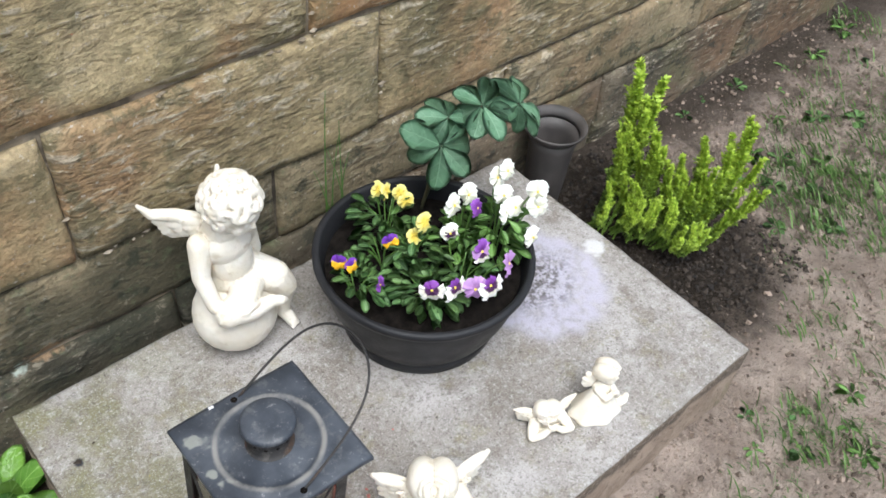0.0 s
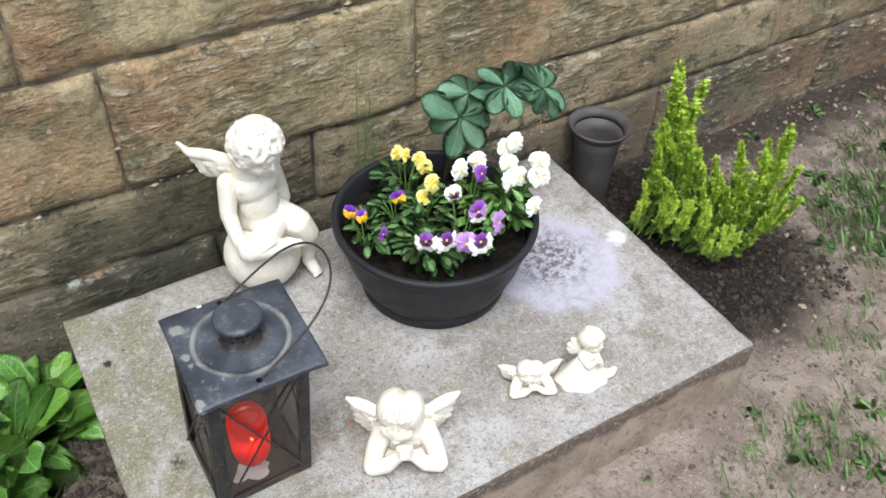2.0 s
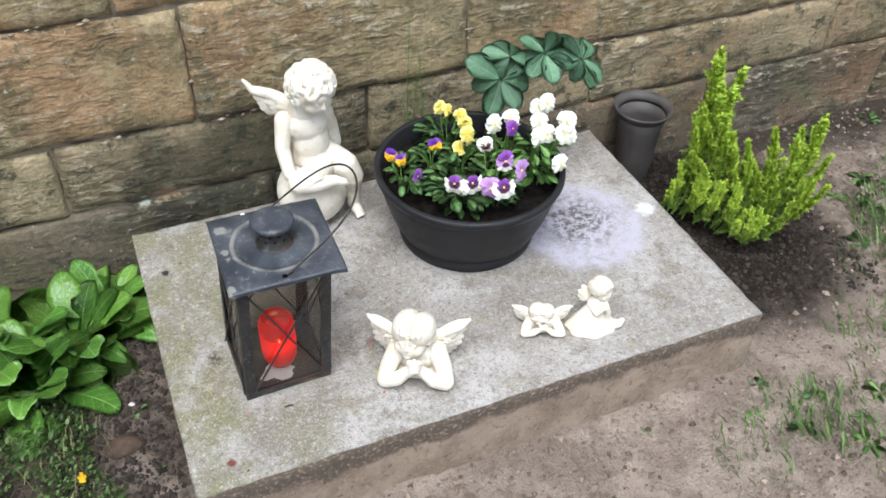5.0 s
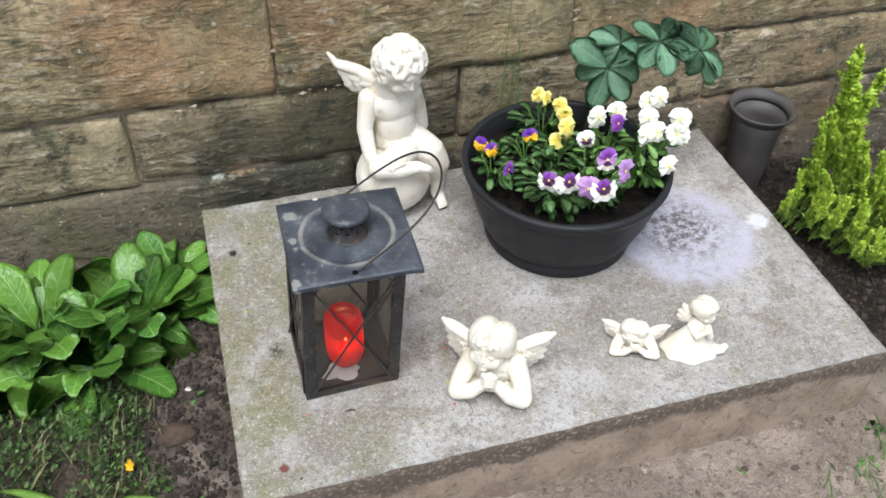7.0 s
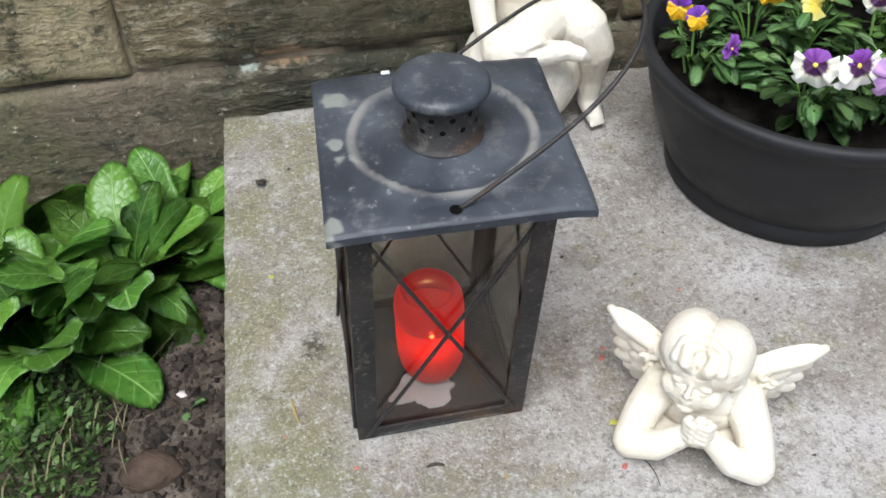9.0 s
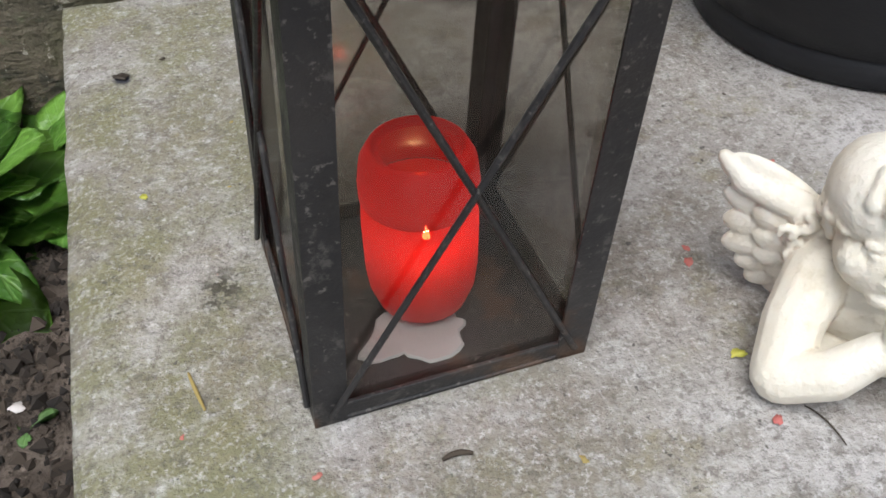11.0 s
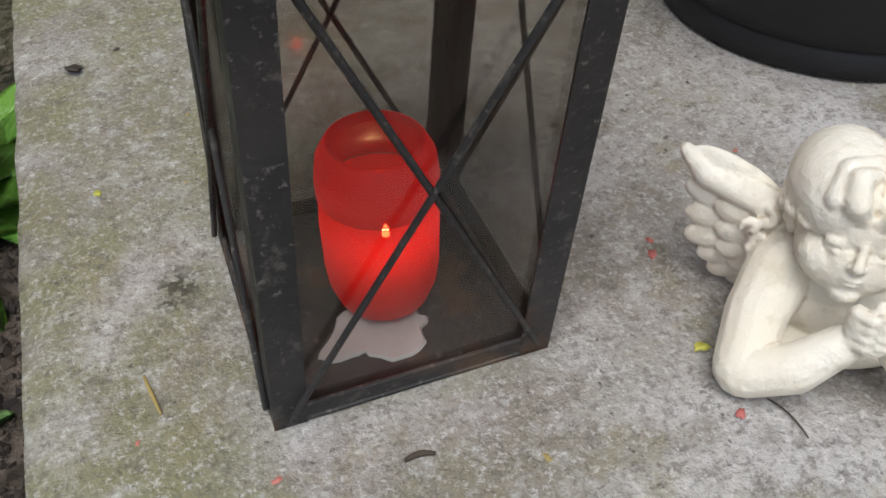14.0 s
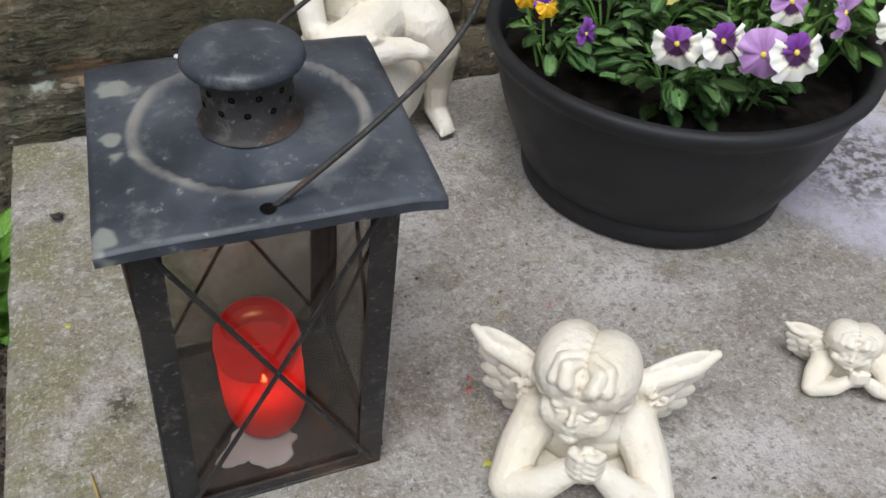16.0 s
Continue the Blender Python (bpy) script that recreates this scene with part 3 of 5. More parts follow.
for k, rr in enumerate((0.188, 0.16, 0.13, 0.1, 0.07, 0.04, 0.015)):
    rings.append([bm.verts.new((rr * math.cos(a), rr * math.sin(a), 0.145 + 0.004 * k + 0.008 * noise.noise((rr * 40 * math.cos(a), rr * 40 * math.sin(a), 2)))) for a in np.linspace(0, 2 * math.pi, 48, endpoint=False)])
for p, q in zip(rings, rings[1:]):
    for i in range(48):
        bm.faces.new((p[i], p[(i + 1) % 48], q[(i + 1) % 48], q[i]))
cap(bm, rings[-1])
part("compost", bm, COMPOST_AND_HOLE_DARK, planter, "loose black potting compost", smooth=True)
SOILTOP = TOP + 0.155

# ---- lantern ----
LX, LY = 0.2125, 0.258
lantern = thing("lantern", (LX, LY, TOP), "worn black tin lantern with dusty glass and wire handle", "lantern", rz=1.0)
HB, HW = 0.296, 0.083
LEAN_X, LEAN_Y = 0.016, -0.006


def lean(bm):
    """The tin body stands a little askew."""
    for v in bm.verts:
        v.co.x += LEAN_X * v.co.z / HB
        v.co.y += LEAN_Y * v.co.z / HB
    return bm


def in_lantern(name, build, material, label="", smooth=False):
    bm = bmesh.new()
    build(bm)
    return part(name, lean(bm), material, lantern, label, smooth)


in_lantern("base", lambda bm: bar(bm, (-HW, -HW, 0.0), (HW, HW, 0.004), 0.001), TIN, "rusty tin floor")
for sx in (-1, 1):
    for sy in (-1, 1):
        def post(bm, sx=sx, sy=sy):
            t, d = 0.019, 0.0016
            x0, y0 = sx * HW, sy * HW
            bar(bm, (min(x0, x0 - sx * t), min(y0, y0 - sy * d), 0), (max(x0, x0 - sx * t), max(y0, y0 - sy * d), HB))
            bar(bm, (min(x0, x0 - sx * d), min(y0 - sy * d, y0 - sy * t), 0), (max(x0, x0 - sx * d), max(y0 - sy * d, y0 - sy * t), HB))
        in_lantern("corner_post", post, TIN)
for k in range(4):
    turn = Matrix.Rotation(k * math.pi / 2, 3, "Z")

    def rail(bm, z0, z1):
        bar(bm, (-HW + 0.016, -HW + 0.0004, z0), (HW - 0.016, -HW + 0.003, z1), 0.0004)
        bmesh.ops.rotate(bm, verts=bm.verts, matrix=turn)

    def cross(bm, s):
        tube(bm, [(-s * (HW - 0.009), -HW - 0.002 - 0.001 * (s > 0), 0.01), (s * (HW - 0.009), -HW - 0.002 - 0.001 * (s > 0), HB - 0.008)], 0.0019, 8)
        bmesh.ops.rotate(bm, verts=bm.verts, matrix=turn)

    def pane(bm):
        bar(bm, (-HW + 0.012, -HW + 0.0045, 0.006), (HW - 0.012, -HW + 0.0063, HB - 0.004))
        bm.normal_update()
        for f in bm.faces:
            f.material_index = 0 if f.normal.y < -0.5 else 1
        bmesh.ops.rotate(bm, verts=bm.verts, matrix=turn)

    in_lantern("bottom_rail", lambda bm: rail(bm, 0.0045, 0.015), TIN)
    in_lantern("top_rail", lambda bm: rail(bm, HB - 0.014, HB), TIN)
    in_lantern("cross_rod", lambda bm: cross(bm, 1), TIN)
    in_lantern("cross_rod", lambda bm: cross(bm, -1), TIN)
    glass = in_lantern("glass_pane", pane, [GLASS, INNER], "dusty glass pane")
    glass.visible_shadow = False


def roof_mesh():
    """A square tin hood, slightly domed, with a pressed ring and rolled-down edges."""
    bm = bmesh.new()
    n, half = 36, 0.1015
    grid = []
    for j in range(n + 1):
        row = []
        for i in range(n + 1):
            x, y = half * (2 * i / n - 1), half * (2 * j / n - 1)
            q, r = max(abs(x), abs(y)) / half, math.hypot(x, y)
            z = 0.013 * (1 - q) ** 0.8 + 0.003 * math.exp(-((r - 0.074) / 0.004) ** 2) - (0.003 if r < 0.072 else 0)
            z -= 0.003 * max(0, min(abs(x), abs(y)) / half - 0.8) * 5 * (1 if x > 0 and y < 0 else 0.5)
            z += 0.0012 * noise.noise((x * 30, y * 30, 3))
            row.append(bm.verts.new((x, y, z)))
        grid.append(row)
    for a, b in zip(grid, grid[1:]):
        for i in range(n):
            bm.faces.new((a[i], a[i + 1], b[i + 1], b[i])).smooth = True
    rim = grid[0] + [r[-1] for r in grid[1:]] + grid[-1][-2::-1] + [r[0] for r in grid[-2:0:-1]]
    low = [bm.verts.new((v.co.x * 1.0, v.co.y * 1.0, v.co.z - 0.007)) for v in rim]
    inner = [bm.verts.new((v.co.x * 0.985, v.co.y * 0.985, v.co.z - 0.007)) for v in rim]
    inner_top = [bm.verts.new((v.co.x * 0.985, v.co.y * 0.985, v.co.z - 0.002)) for v in rim]
    for p, q in ((rim, low), (low, inner), (inner, inner_top)):
        for i in range(len(rim)):
            k = (i + 1) % len(rim)
            bm.faces.new((p[i], q[i], q[k], p[k]))
    return bm


RC = Vector((LEAN_X + 0.006, -0.010, HB + 0.007))
roof = part("roof", roof_mesh(), ROOFTIN, lantern, "dusty blue-black tin roof with pressed ring", m=pose(*RC, 0, 0, -2.2))
bm = bmesh.new()
lathe(bm, [(0.034, 0.008), (0.0285, 0.011), (0.0285, 0.05)], 36)
part("chimney", bm, TIN, roof, "rusty pierced tin chimney", smooth=True)
bm = bmesh.new()
r = lathe(bm, [(0.0285, 0.050), (0.0375, 0.050), (0.0385, 0.052), (0.0375, 0.0565), (0.0345, 0.0585), (0.02, 0.06), (0.006, 0.0605)], 36)
cap(bm, r[-1])
cap(bm, r[0], False)
part("chimney_cap", bm, ROOFTIN, roof, smooth=True)
# flat black discs stand in for the shade inside the vent holes
for k in range(22):
    bm = bmesh.new()
    a = k * 2 * math.pi / 11 + (0.28 if k > 10 else 0)
    lathe(bm, [(0.0005, 0), (0.0024, 0.0001)], 8)
    part("vent_hole", bm, COMPOST_AND_HOLE_DARK, roof, m=Matrix.Translation((0.0288 * math.cos(a), 0.0288 * math.sin(a), 0.027 + (0.011 if k > 10 else 0))) @ Matrix.Rotation(a, 4, "Z") @ Matrix.Rotation(math.pi / 2, 4, "Y"))
bm = bmesh.new()
hoop = []
for a in np.linspace(-0.03, math.pi + 0.03, 41):
    hoop.append((0.003 - 0.003 * math.cos(a) + 0.152 * math.sin(a), 0.002 - 0.0885 * math.cos(a) * (1 + 0.395 * math.sin(a) ** 2) + 0.013 * math.sin(a), 0.002 + 0.102 * math.sin(a)))
tube(bm, hoop, 0.0019, 8)
part("handle", bm, TIN, roof, "thin wire handle", smooth=True)
# the dark of each handle hole is a black disc on the tin
for sy in (-1, 1):
    bm = bmesh.new()
    lathe(bm, [(0.0004, 0.0105), (0.005, 0.0105)], 14, (-0.004, sy * 0.0885))
    part("handle_hole", bm, COMPOST_AND_HOLE_DARK, roof, m=pose(0, 0, -0.007))
bm = bmesh.new()
bar(bm, (-0.004, -0.0025, 0), (0.004, 0.0025, 0.0015), 0.0006)
part("lichen_fleck", bm, WAX, roof, m=pose(-0.036, 0.0965, 0.0022))

# ---- grave candle inside ----
CX, CY, CZ = 0.2165, 0.246, TOP + 0.0065
candle = thing("grave_candle", (CX, CY, CZ), "burning red plastic grave candle inside the lantern", "candle")
bm = bmesh.new()
r = lathe(bm, [(0.02, 0.0), (0.024, 0.0), (0.03, 0.006), (0.0345, 0.018), (0.036, 0.03), (0.0363, 0.06), (0.0355, 0.074), (0.0345, 0.077)], 48)
cap(bm, r[0], False)
part("cup", bm, RED, candle, smooth=True, m=Matrix.Diagonal((0.95, 0.95, 1.1, 1)))
bm = bmesh.new()
r = lathe(bm, [(0.0345, 0.0775), (0.0362, 0.0785), (0.0364, 0.088), (0.0345, 0.1), (0.0295, 0.108), (0.027, 0.1095), (0.0262, 0.107), (0.0225, 0.1055)], 48)
part("lid", bm, RED, candle, "red plastic lid", smooth=True, m=Matrix.Diagonal((0.95, 0.95, 1.1, 1)))
bm = bmesh.new()
r = lathe(bm, [(0.001, 0.050), (0.0028, 0.052), (0.0034, 0.056), (0.0022, 0.064), (0.0006, 0.071)], 14)
part("flame", bm, FLAME, candle, "small warm flame", smooth=True, m=pose(0.0, -0.012, 0.039) @ Matrix.Diagonal((0.7, 0.7, 0.42, 1)))
bm = bmesh.new()
r = lathe(bm, [(0.02, 0.004), (0.022, 0.012), (0.022, 0.026)], 32)
cap(bm, r[0], False), cap(bm, r[-1])
part("wax", bm, WAX, candle, "white candle wax", smooth=True)
glow = new("candle_light", bpy.data.lights.new("candle_light", "POINT"))
glow.data.energy, glow.data.color, glow.data.shadow_soft_size = 0.09, (1.0, 0.55, 0.25), 0.004
glow.location = (CX, CY - 0.01, CZ + 0.066)


def puddle(rx, ry, seed, h=0.002):
    bm = bmesh.new()
    n = 40
    ring = []
    for a in np.linspace(0, 2 * math.pi, n, endpoint=False):
        k = 1 + 0.55 * noise.noise((1.6 * math.cos(a) + seed, 1.6 * math.sin(a), seed)) + 0.25 * noise.noise((4 * math.cos(a), 4 * math.sin(a), seed))
        ring.append((rx * k * math.cos(a), ry * k * math.sin(a)))
    low = [bm.verts.new((x, y, 0)) for x, y in ring]
    high = [bm.verts.new((x * 0.95, y * 0.95, h)) for x, y in ring]
    for i in range(n):
        bm.faces.new((low[i], low[(i + 1) % n], high[(i + 1) % n], high[i])).smooth = True
    bm.faces.new(high)
    return bm


spill = new("wax_spill", mesh_of("wax_spill", puddle(0.03, 0.021, 4.7), WAX))
spill.matrix_world = pose(0.202, 0.22, TOP + 0.0042, 0, 0, 20)
tagged(spill, "spilt white wax on the lantern floor", "wax")


# ---- cast figures ----
def ball(bm, c, r, rot=(0, 0, 0), sub=3):
    r = (r, r, r) if isinstance(r, (int, float)) else r
    m = Matrix.LocRotScale(c, Euler([radians(a) for a in rot]), r)
    bmesh.ops.create_icosphere(bm, subdivisions=sub, radius=1.0, matrix=m)


def limb(bm, pts, radii):
    """A rounded limb along points, each with its thickness."""
    n = len(pts)
    for (a, ra), (b, rb) in zip(zip(pts, radii), zip(pts[1:], radii[1:])):
        a, b = Vector(a), Vector(b)
        tube(bm, [a.lerp(b, t) for t in np.linspace(0, 1, 5)], [ra + (rb - ra) * t for t in np.linspace(0, 1, 5)], 14)
    for p, r in zip(pts, radii):
        ball(bm, p, r, sub=2)


def feather(bm, root, along, face, length, width, thick):
    x = along.normalized()
    y = (face - x * face.dot(x)).normalized()
    z = x.cross(y)
    m = Matrix((x * length * 0.52, y * thick, z * width)).transposed().to_4x4()
    m.translation = Vector(root) + x * length * 0.52
    bmesh.ops.create_icosphere(bm, subdivisions=3, radius=1.0, matrix=m)


def wing(bm, root, side, span, high, low, n, s=1.0, back=0.18, drop=0.03):
    """Feathers stacked under a raised leading one, with two rows of short feathers over them."""
    root, face = Vector(root), Vector((side * 0.25, -1, 0))
    for row, (count, reach, wide) in enumerate(((n, 1.0, 0.0105), (n - 1, 0.72, 0.0092), (n - 2, 0.46, 0.0082))):
        for k in range(count):
            f = k / max(1, count - 1)
            a = radians(high + (low - high) * f)
            d = Vector((side * math.cos(a), back, math.sin(a)))
            long = span * reach * (1.0 - 0.3 * f) * (1.06 if k == 0 and row == 0 else 0.95 + 0.04 * (k % 2))
            feather(bm, root + Vector((0, -0.0046 * s * row, -drop * f)), d, face, long, wide * s, 0.0042 * s)


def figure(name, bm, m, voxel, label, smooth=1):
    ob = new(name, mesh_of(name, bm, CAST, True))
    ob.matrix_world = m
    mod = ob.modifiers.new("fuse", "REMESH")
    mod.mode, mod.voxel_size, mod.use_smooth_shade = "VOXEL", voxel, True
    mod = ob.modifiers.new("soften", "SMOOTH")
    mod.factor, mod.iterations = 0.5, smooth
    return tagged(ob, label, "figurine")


def merge(bm, other, m):
    """Adds another mesh to bm, placed by m."""
    bmesh.ops.transform(other, matrix=m, verts=other.verts)
    me = bpy.data.meshes.new("piece")
    other.to_mesh(me)
    other.free()
    bm.from_mesh(me)
    bpy.data.meshes.remove(me)


def lock(bm, c, d, size, spin, hand=1):
    """A curl of hair that winds up on the head in direction d."""
    d = Vector(d).normalized()
    u = d.orthogonal().normalized()
    v = d.cross(u)
    pts, radii = [], []
    for t in np.linspace(0, 1, 7):
        a, r = spin + hand * t * 4.6, size * (1.15 - 0.85 * t)
        pts.append(Vector(c) + (u * math.cos(a) + v * math.sin(a)) * r + d * size * 0.45 * t)
        radii.append(size * (0.42 + 0.2 * math.sin(math.pi * t)))
    tube(bm, pts, radii, 8)
    ball(bm, pts[0], radii[0], sub=1), ball(bm, pts[-1], radii[-1], sub=1)


def child_face(bm):
    """Brow, closed eyes, nose, mouth and ears; the face looks along -y."""
    ball(bm, (0, 0.004, 0.004), (0.0355, 0.039, 0.038))
    ball(bm, (0, -0.0105, -0.012), (0.0315, 0.0275, 0.027))
    ball(bm, (0, -0.017, 0.008), (0.0285, 0.0205, 0.022))
    ball(bm, (0, -0.0265, -0.031), (0.0095, 0.0085, 0.0075), sub=2)
    limb(bm, [(0, -0.036, 0.004), (0, -0.0385, -0.004), (0, -0.0412, -0.0095)], [0.002, 0.0023, 0.0032])
    ball(bm, (0, -0.0362, -0.0188), (0.0062, 0.0026, 0.0013), sub=2)
    ball(bm, (0, -0.0355, -0.0222), (0.005, 0.0026, 0.0015), sub=2)
    for s in (-1, 1):
        ball(bm, (s * 0.0155, -0.0225, -0.014), (0.0145, 0.0125, 0.0135), sub=2)
        ball(bm, (s * 0.003, -0.0385, -0.011), (0.0022, 0.0024, 0.002), sub=2)
        ball(bm, (s * 0.0128, -0.0325, 0.0), (0.0068, 0.0044, 0.004), sub=2)
        limb(bm, [(s * 0.0065, -0.0355, -0.0045), (s * 0.0125, -0.0355, -0.0058), (s * 0.019, -0.0315, -0.0035)], [0.0008, 0.001, 0.0008])
        limb(bm, [(s * 0.004, -0.0358, 0.0085), (s * 0.012, -0.0348, 0.0105), (s * 0.0215, -0.0285, 0.007)], [0.0016, 0.0018, 0.0012])
        rim = [(s * (0.036 + 0.004 * math.sin(a)), 0.003 - 0.0085 * math.cos(a), -0.004 + 0.0115 * math.sin(a)) for a in np.linspace(-1.9, 2.6, 8)]
        limb(bm, rim, [0.0028] * 8)
        ball(bm, (s * 0.0355, 0.004, -0.005), (0.0035, 0.007, 0.009), sub=2)


def parted_hair(bm, seed):
    """Soft wavy locks that fall to either side of a middle parting."""
    rnd = random.Random(seed)
    for s in (-1, 1):
        ball(bm, (s * 0.0148, 0.004, 0.0175), (0.0288, 0.0425, 0.0305))
        ball(bm, (s * 0.008, -0.0285, 0.0235), (0.0105, 0.009, 0.0085), sub=2)
        for j in range(7):
            f = j / 6
            y0 = -0.024 + 0.054 * f
            z0 = 0.0425 * math.sqrt(1 - (y0 / 0.046) ** 2)
            a = 0.12 + 2.05 * f
            end = Vector((s * 0.0375 * math.sin(a), 0.004 - 0.0385 * math.cos(a), 0.0185 - 0.013 * min(1, a / 1.3) + rnd.uniform(-0.0015, 0.0015)))
            top = Vector((s * 0.0042, y0, z0))
            mid = top.lerp(end, 0.45) + Vector((s * 0.0085, -0.004 * math.cos(a), 0.0085))
            low = top.lerp(end, 0.78) + Vector((s * 0.0065, -0.007 * math.cos(a), 0.0045 + rnd.uniform(-0.001, 0.001)))
            limb(bm, [top, mid, low, end], [0.0036, 0.0062, 0.0066, 0.0045])
            if j > 1:
                lock(bm, end + Vector((s * 0.001, -0.001 * math.cos(a), -0.001)), (s * math.sin(a), -math.cos(a), 0.1), 0.0066, rnd.uniform(0, 6), s)
            else:
                limb(bm, [end, end + Vector((s * 0.006, 0.0005, -0.003))], [0.005, 0.003])


def resting_angel(k, seed, n=8, flat=(1, 1, 1), plume=1.3):
    """A winged child leaning on its elbows with clasped palms under the chin; k scales it."""
    bm = bmesh.new()
    head = bmesh.new()
    child_face(head)
    parted_hair(head, seed)
    merge(bm, head, pose(-0.009, 0.05, 0.0965, -14, 0, -15))
    limb(bm, [(-0.006, 0.056, 0.075), (-0.002, 0.062, 0.05)], [0.02, 0.026])
    ball(bm, (0, 0.06, 0.034), (0.045, 0.034, 0.032))
    ball(bm, (0, 0.056, 0.05), (0.042, 0.027, 0.024))
    for s in (-1, 1):
        limb(bm, [(s * 0.038, 0.056, 0.055), (s * 0.053, 0.03, 0.034), (s * 0.061, 0.004, 0.0175)], [0.0205, 0.0185, 0.0168])
        limb(bm, [(s * 0.06, 0.002, 0.0168), (s * 0.036, -0.004, 0.029), (s * 0.013, 0.0, 0.05)], [0.0165, 0.0148, 0.0112])
        ball(bm, (s * 0.006 - 0.004, 0.0, 0.0635), (0.008, 0.0105, 0.0155), (0, s * 18, 0), sub=2)
        for q in range(4):
            z = 0.057 + 0.0058 * q
            limb(bm, [(s * 0.0125 - 0.003, -0.004 + 0.001 * q, z), (s * 0.0065 - 0.003, -0.0115 + 0.0012 * q, z + 0.0025), (-s * 0.001 - 0.003, -0.0125 + 0.0014 * q, z + 0.003 + 0.0022 * s)], [0.0034, 0.0034, 0.0028])
        limb(bm, [(s * 0.004 - 0.003, -0.004, 0.072), (s * 0.002 - 0.003, -0.001, 0.0815)], [0.0036, 0.003])
        root = Vector((s * 0.032, 0.077, 0.072))
        wing(bm, root + Vector((0, 0, -0.003)), s, 0.07, 30, -80, n, plume, 0.2, 0.024)
        limb(bm, [root + Vector((0, -0.004, 0.006)), root + Vector((s * 0.03, 0.002, 0.013)), root + Vector((s * 0.055, 0.01, 0.021)), root + Vector((s * 0.069, 0.014, 0.034))], [0.0105, 0.0095, 0.0085, 0.0045])
        for q in range(7):
            a = radians(20 - 100 * q / 6)
            lock(bm, root + Vector((s * (0.022 + 0.006 * (q % 2)) * math.cos(a), -0.013, 0.024 * math.sin(a))), (s * 0.2, -1, 0.15), 0.0052, q * 1.9 + seed, s)
    ball(bm, (0, 0.045, 0.01), (0.05, 0.03, 0.01))
    bmesh.ops.scale(bm, vec=(k * flat[0], k * flat[1], k * flat[2]), verts=bm.verts)
    for v in bm.verts:
        v.co.z = max(v.co.z, 0.0)
    return bm


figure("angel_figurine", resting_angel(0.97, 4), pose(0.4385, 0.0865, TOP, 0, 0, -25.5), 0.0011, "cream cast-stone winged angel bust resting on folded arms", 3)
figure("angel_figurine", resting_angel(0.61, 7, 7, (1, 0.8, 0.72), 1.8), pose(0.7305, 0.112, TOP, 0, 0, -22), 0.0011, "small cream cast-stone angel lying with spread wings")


def kneeling_angel():
    bm = bmesh.new()
    rings = lathe(bm, [(0.052, 0.0), (0.053, 0.005), (0.045, 0.016), (0.034, 0.034), (0.024, 0.05), (0.0165, 0.06)], 36)
    cap(bm, rings[0], False), cap(bm, rings[-1])
    # folds of the gown
    for v in bm.verts:
        a = math.atan2(v.co.y, v.co.x)
        f = 1 + 0.06 * math.sin(7 * a) * max(0, 1 - v.co.z / 0.05)
        v.co.x, v.co.y = v.co.x * f, v.co.y * f * 0.74
    limb(bm, [(0.034, -0.008, 0.01), (0.056, -0.012, 0.012), (0.064, -0.008, 0.017)], [0.014, 0.009, 0.006])
    ball(bm, (0.006, 0.006, 0.062), (0.019, 0.016, 0.019))
    head = bmesh.new()
    child_face(head)
    parted_hair(head, 5)
    merge(bm, head, pose(0.013, 0.012, 0.093, -8, 0, 38) @ Matrix.Diagonal((0.55, 0.55, 0.55, 1)))
    for s in (-1, 1):
        limb(bm, [(0.006 + s * 0.015, 0.0, 0.066), (0.012 + s * 0.012, -0.018, 0.056), (0.016 + s * 0.003, -0.02, 0.07)], [0.0075, 0.0068, 0.005])
    for q in range(4):
        a = radians(55 - 24 * q)
        feather(bm, (-0.004, 0.016, 0.07), Vector((-math.cos(a), 0.25, math.sin(a))), Vector((0, -1, 0.3)), 0.036 - 0.004 * q, 0.0075, 0.004)
    for v in bm.verts:
        v.co.z = max(v.co.z, 0.0)
    return bm


figure("angel_figurine", kneeling_angel(), pose(0.838, 0.102, TOP, 0, 0, -14), 0.0012, "small cream cast-stone angel kneeling in a wide gown")


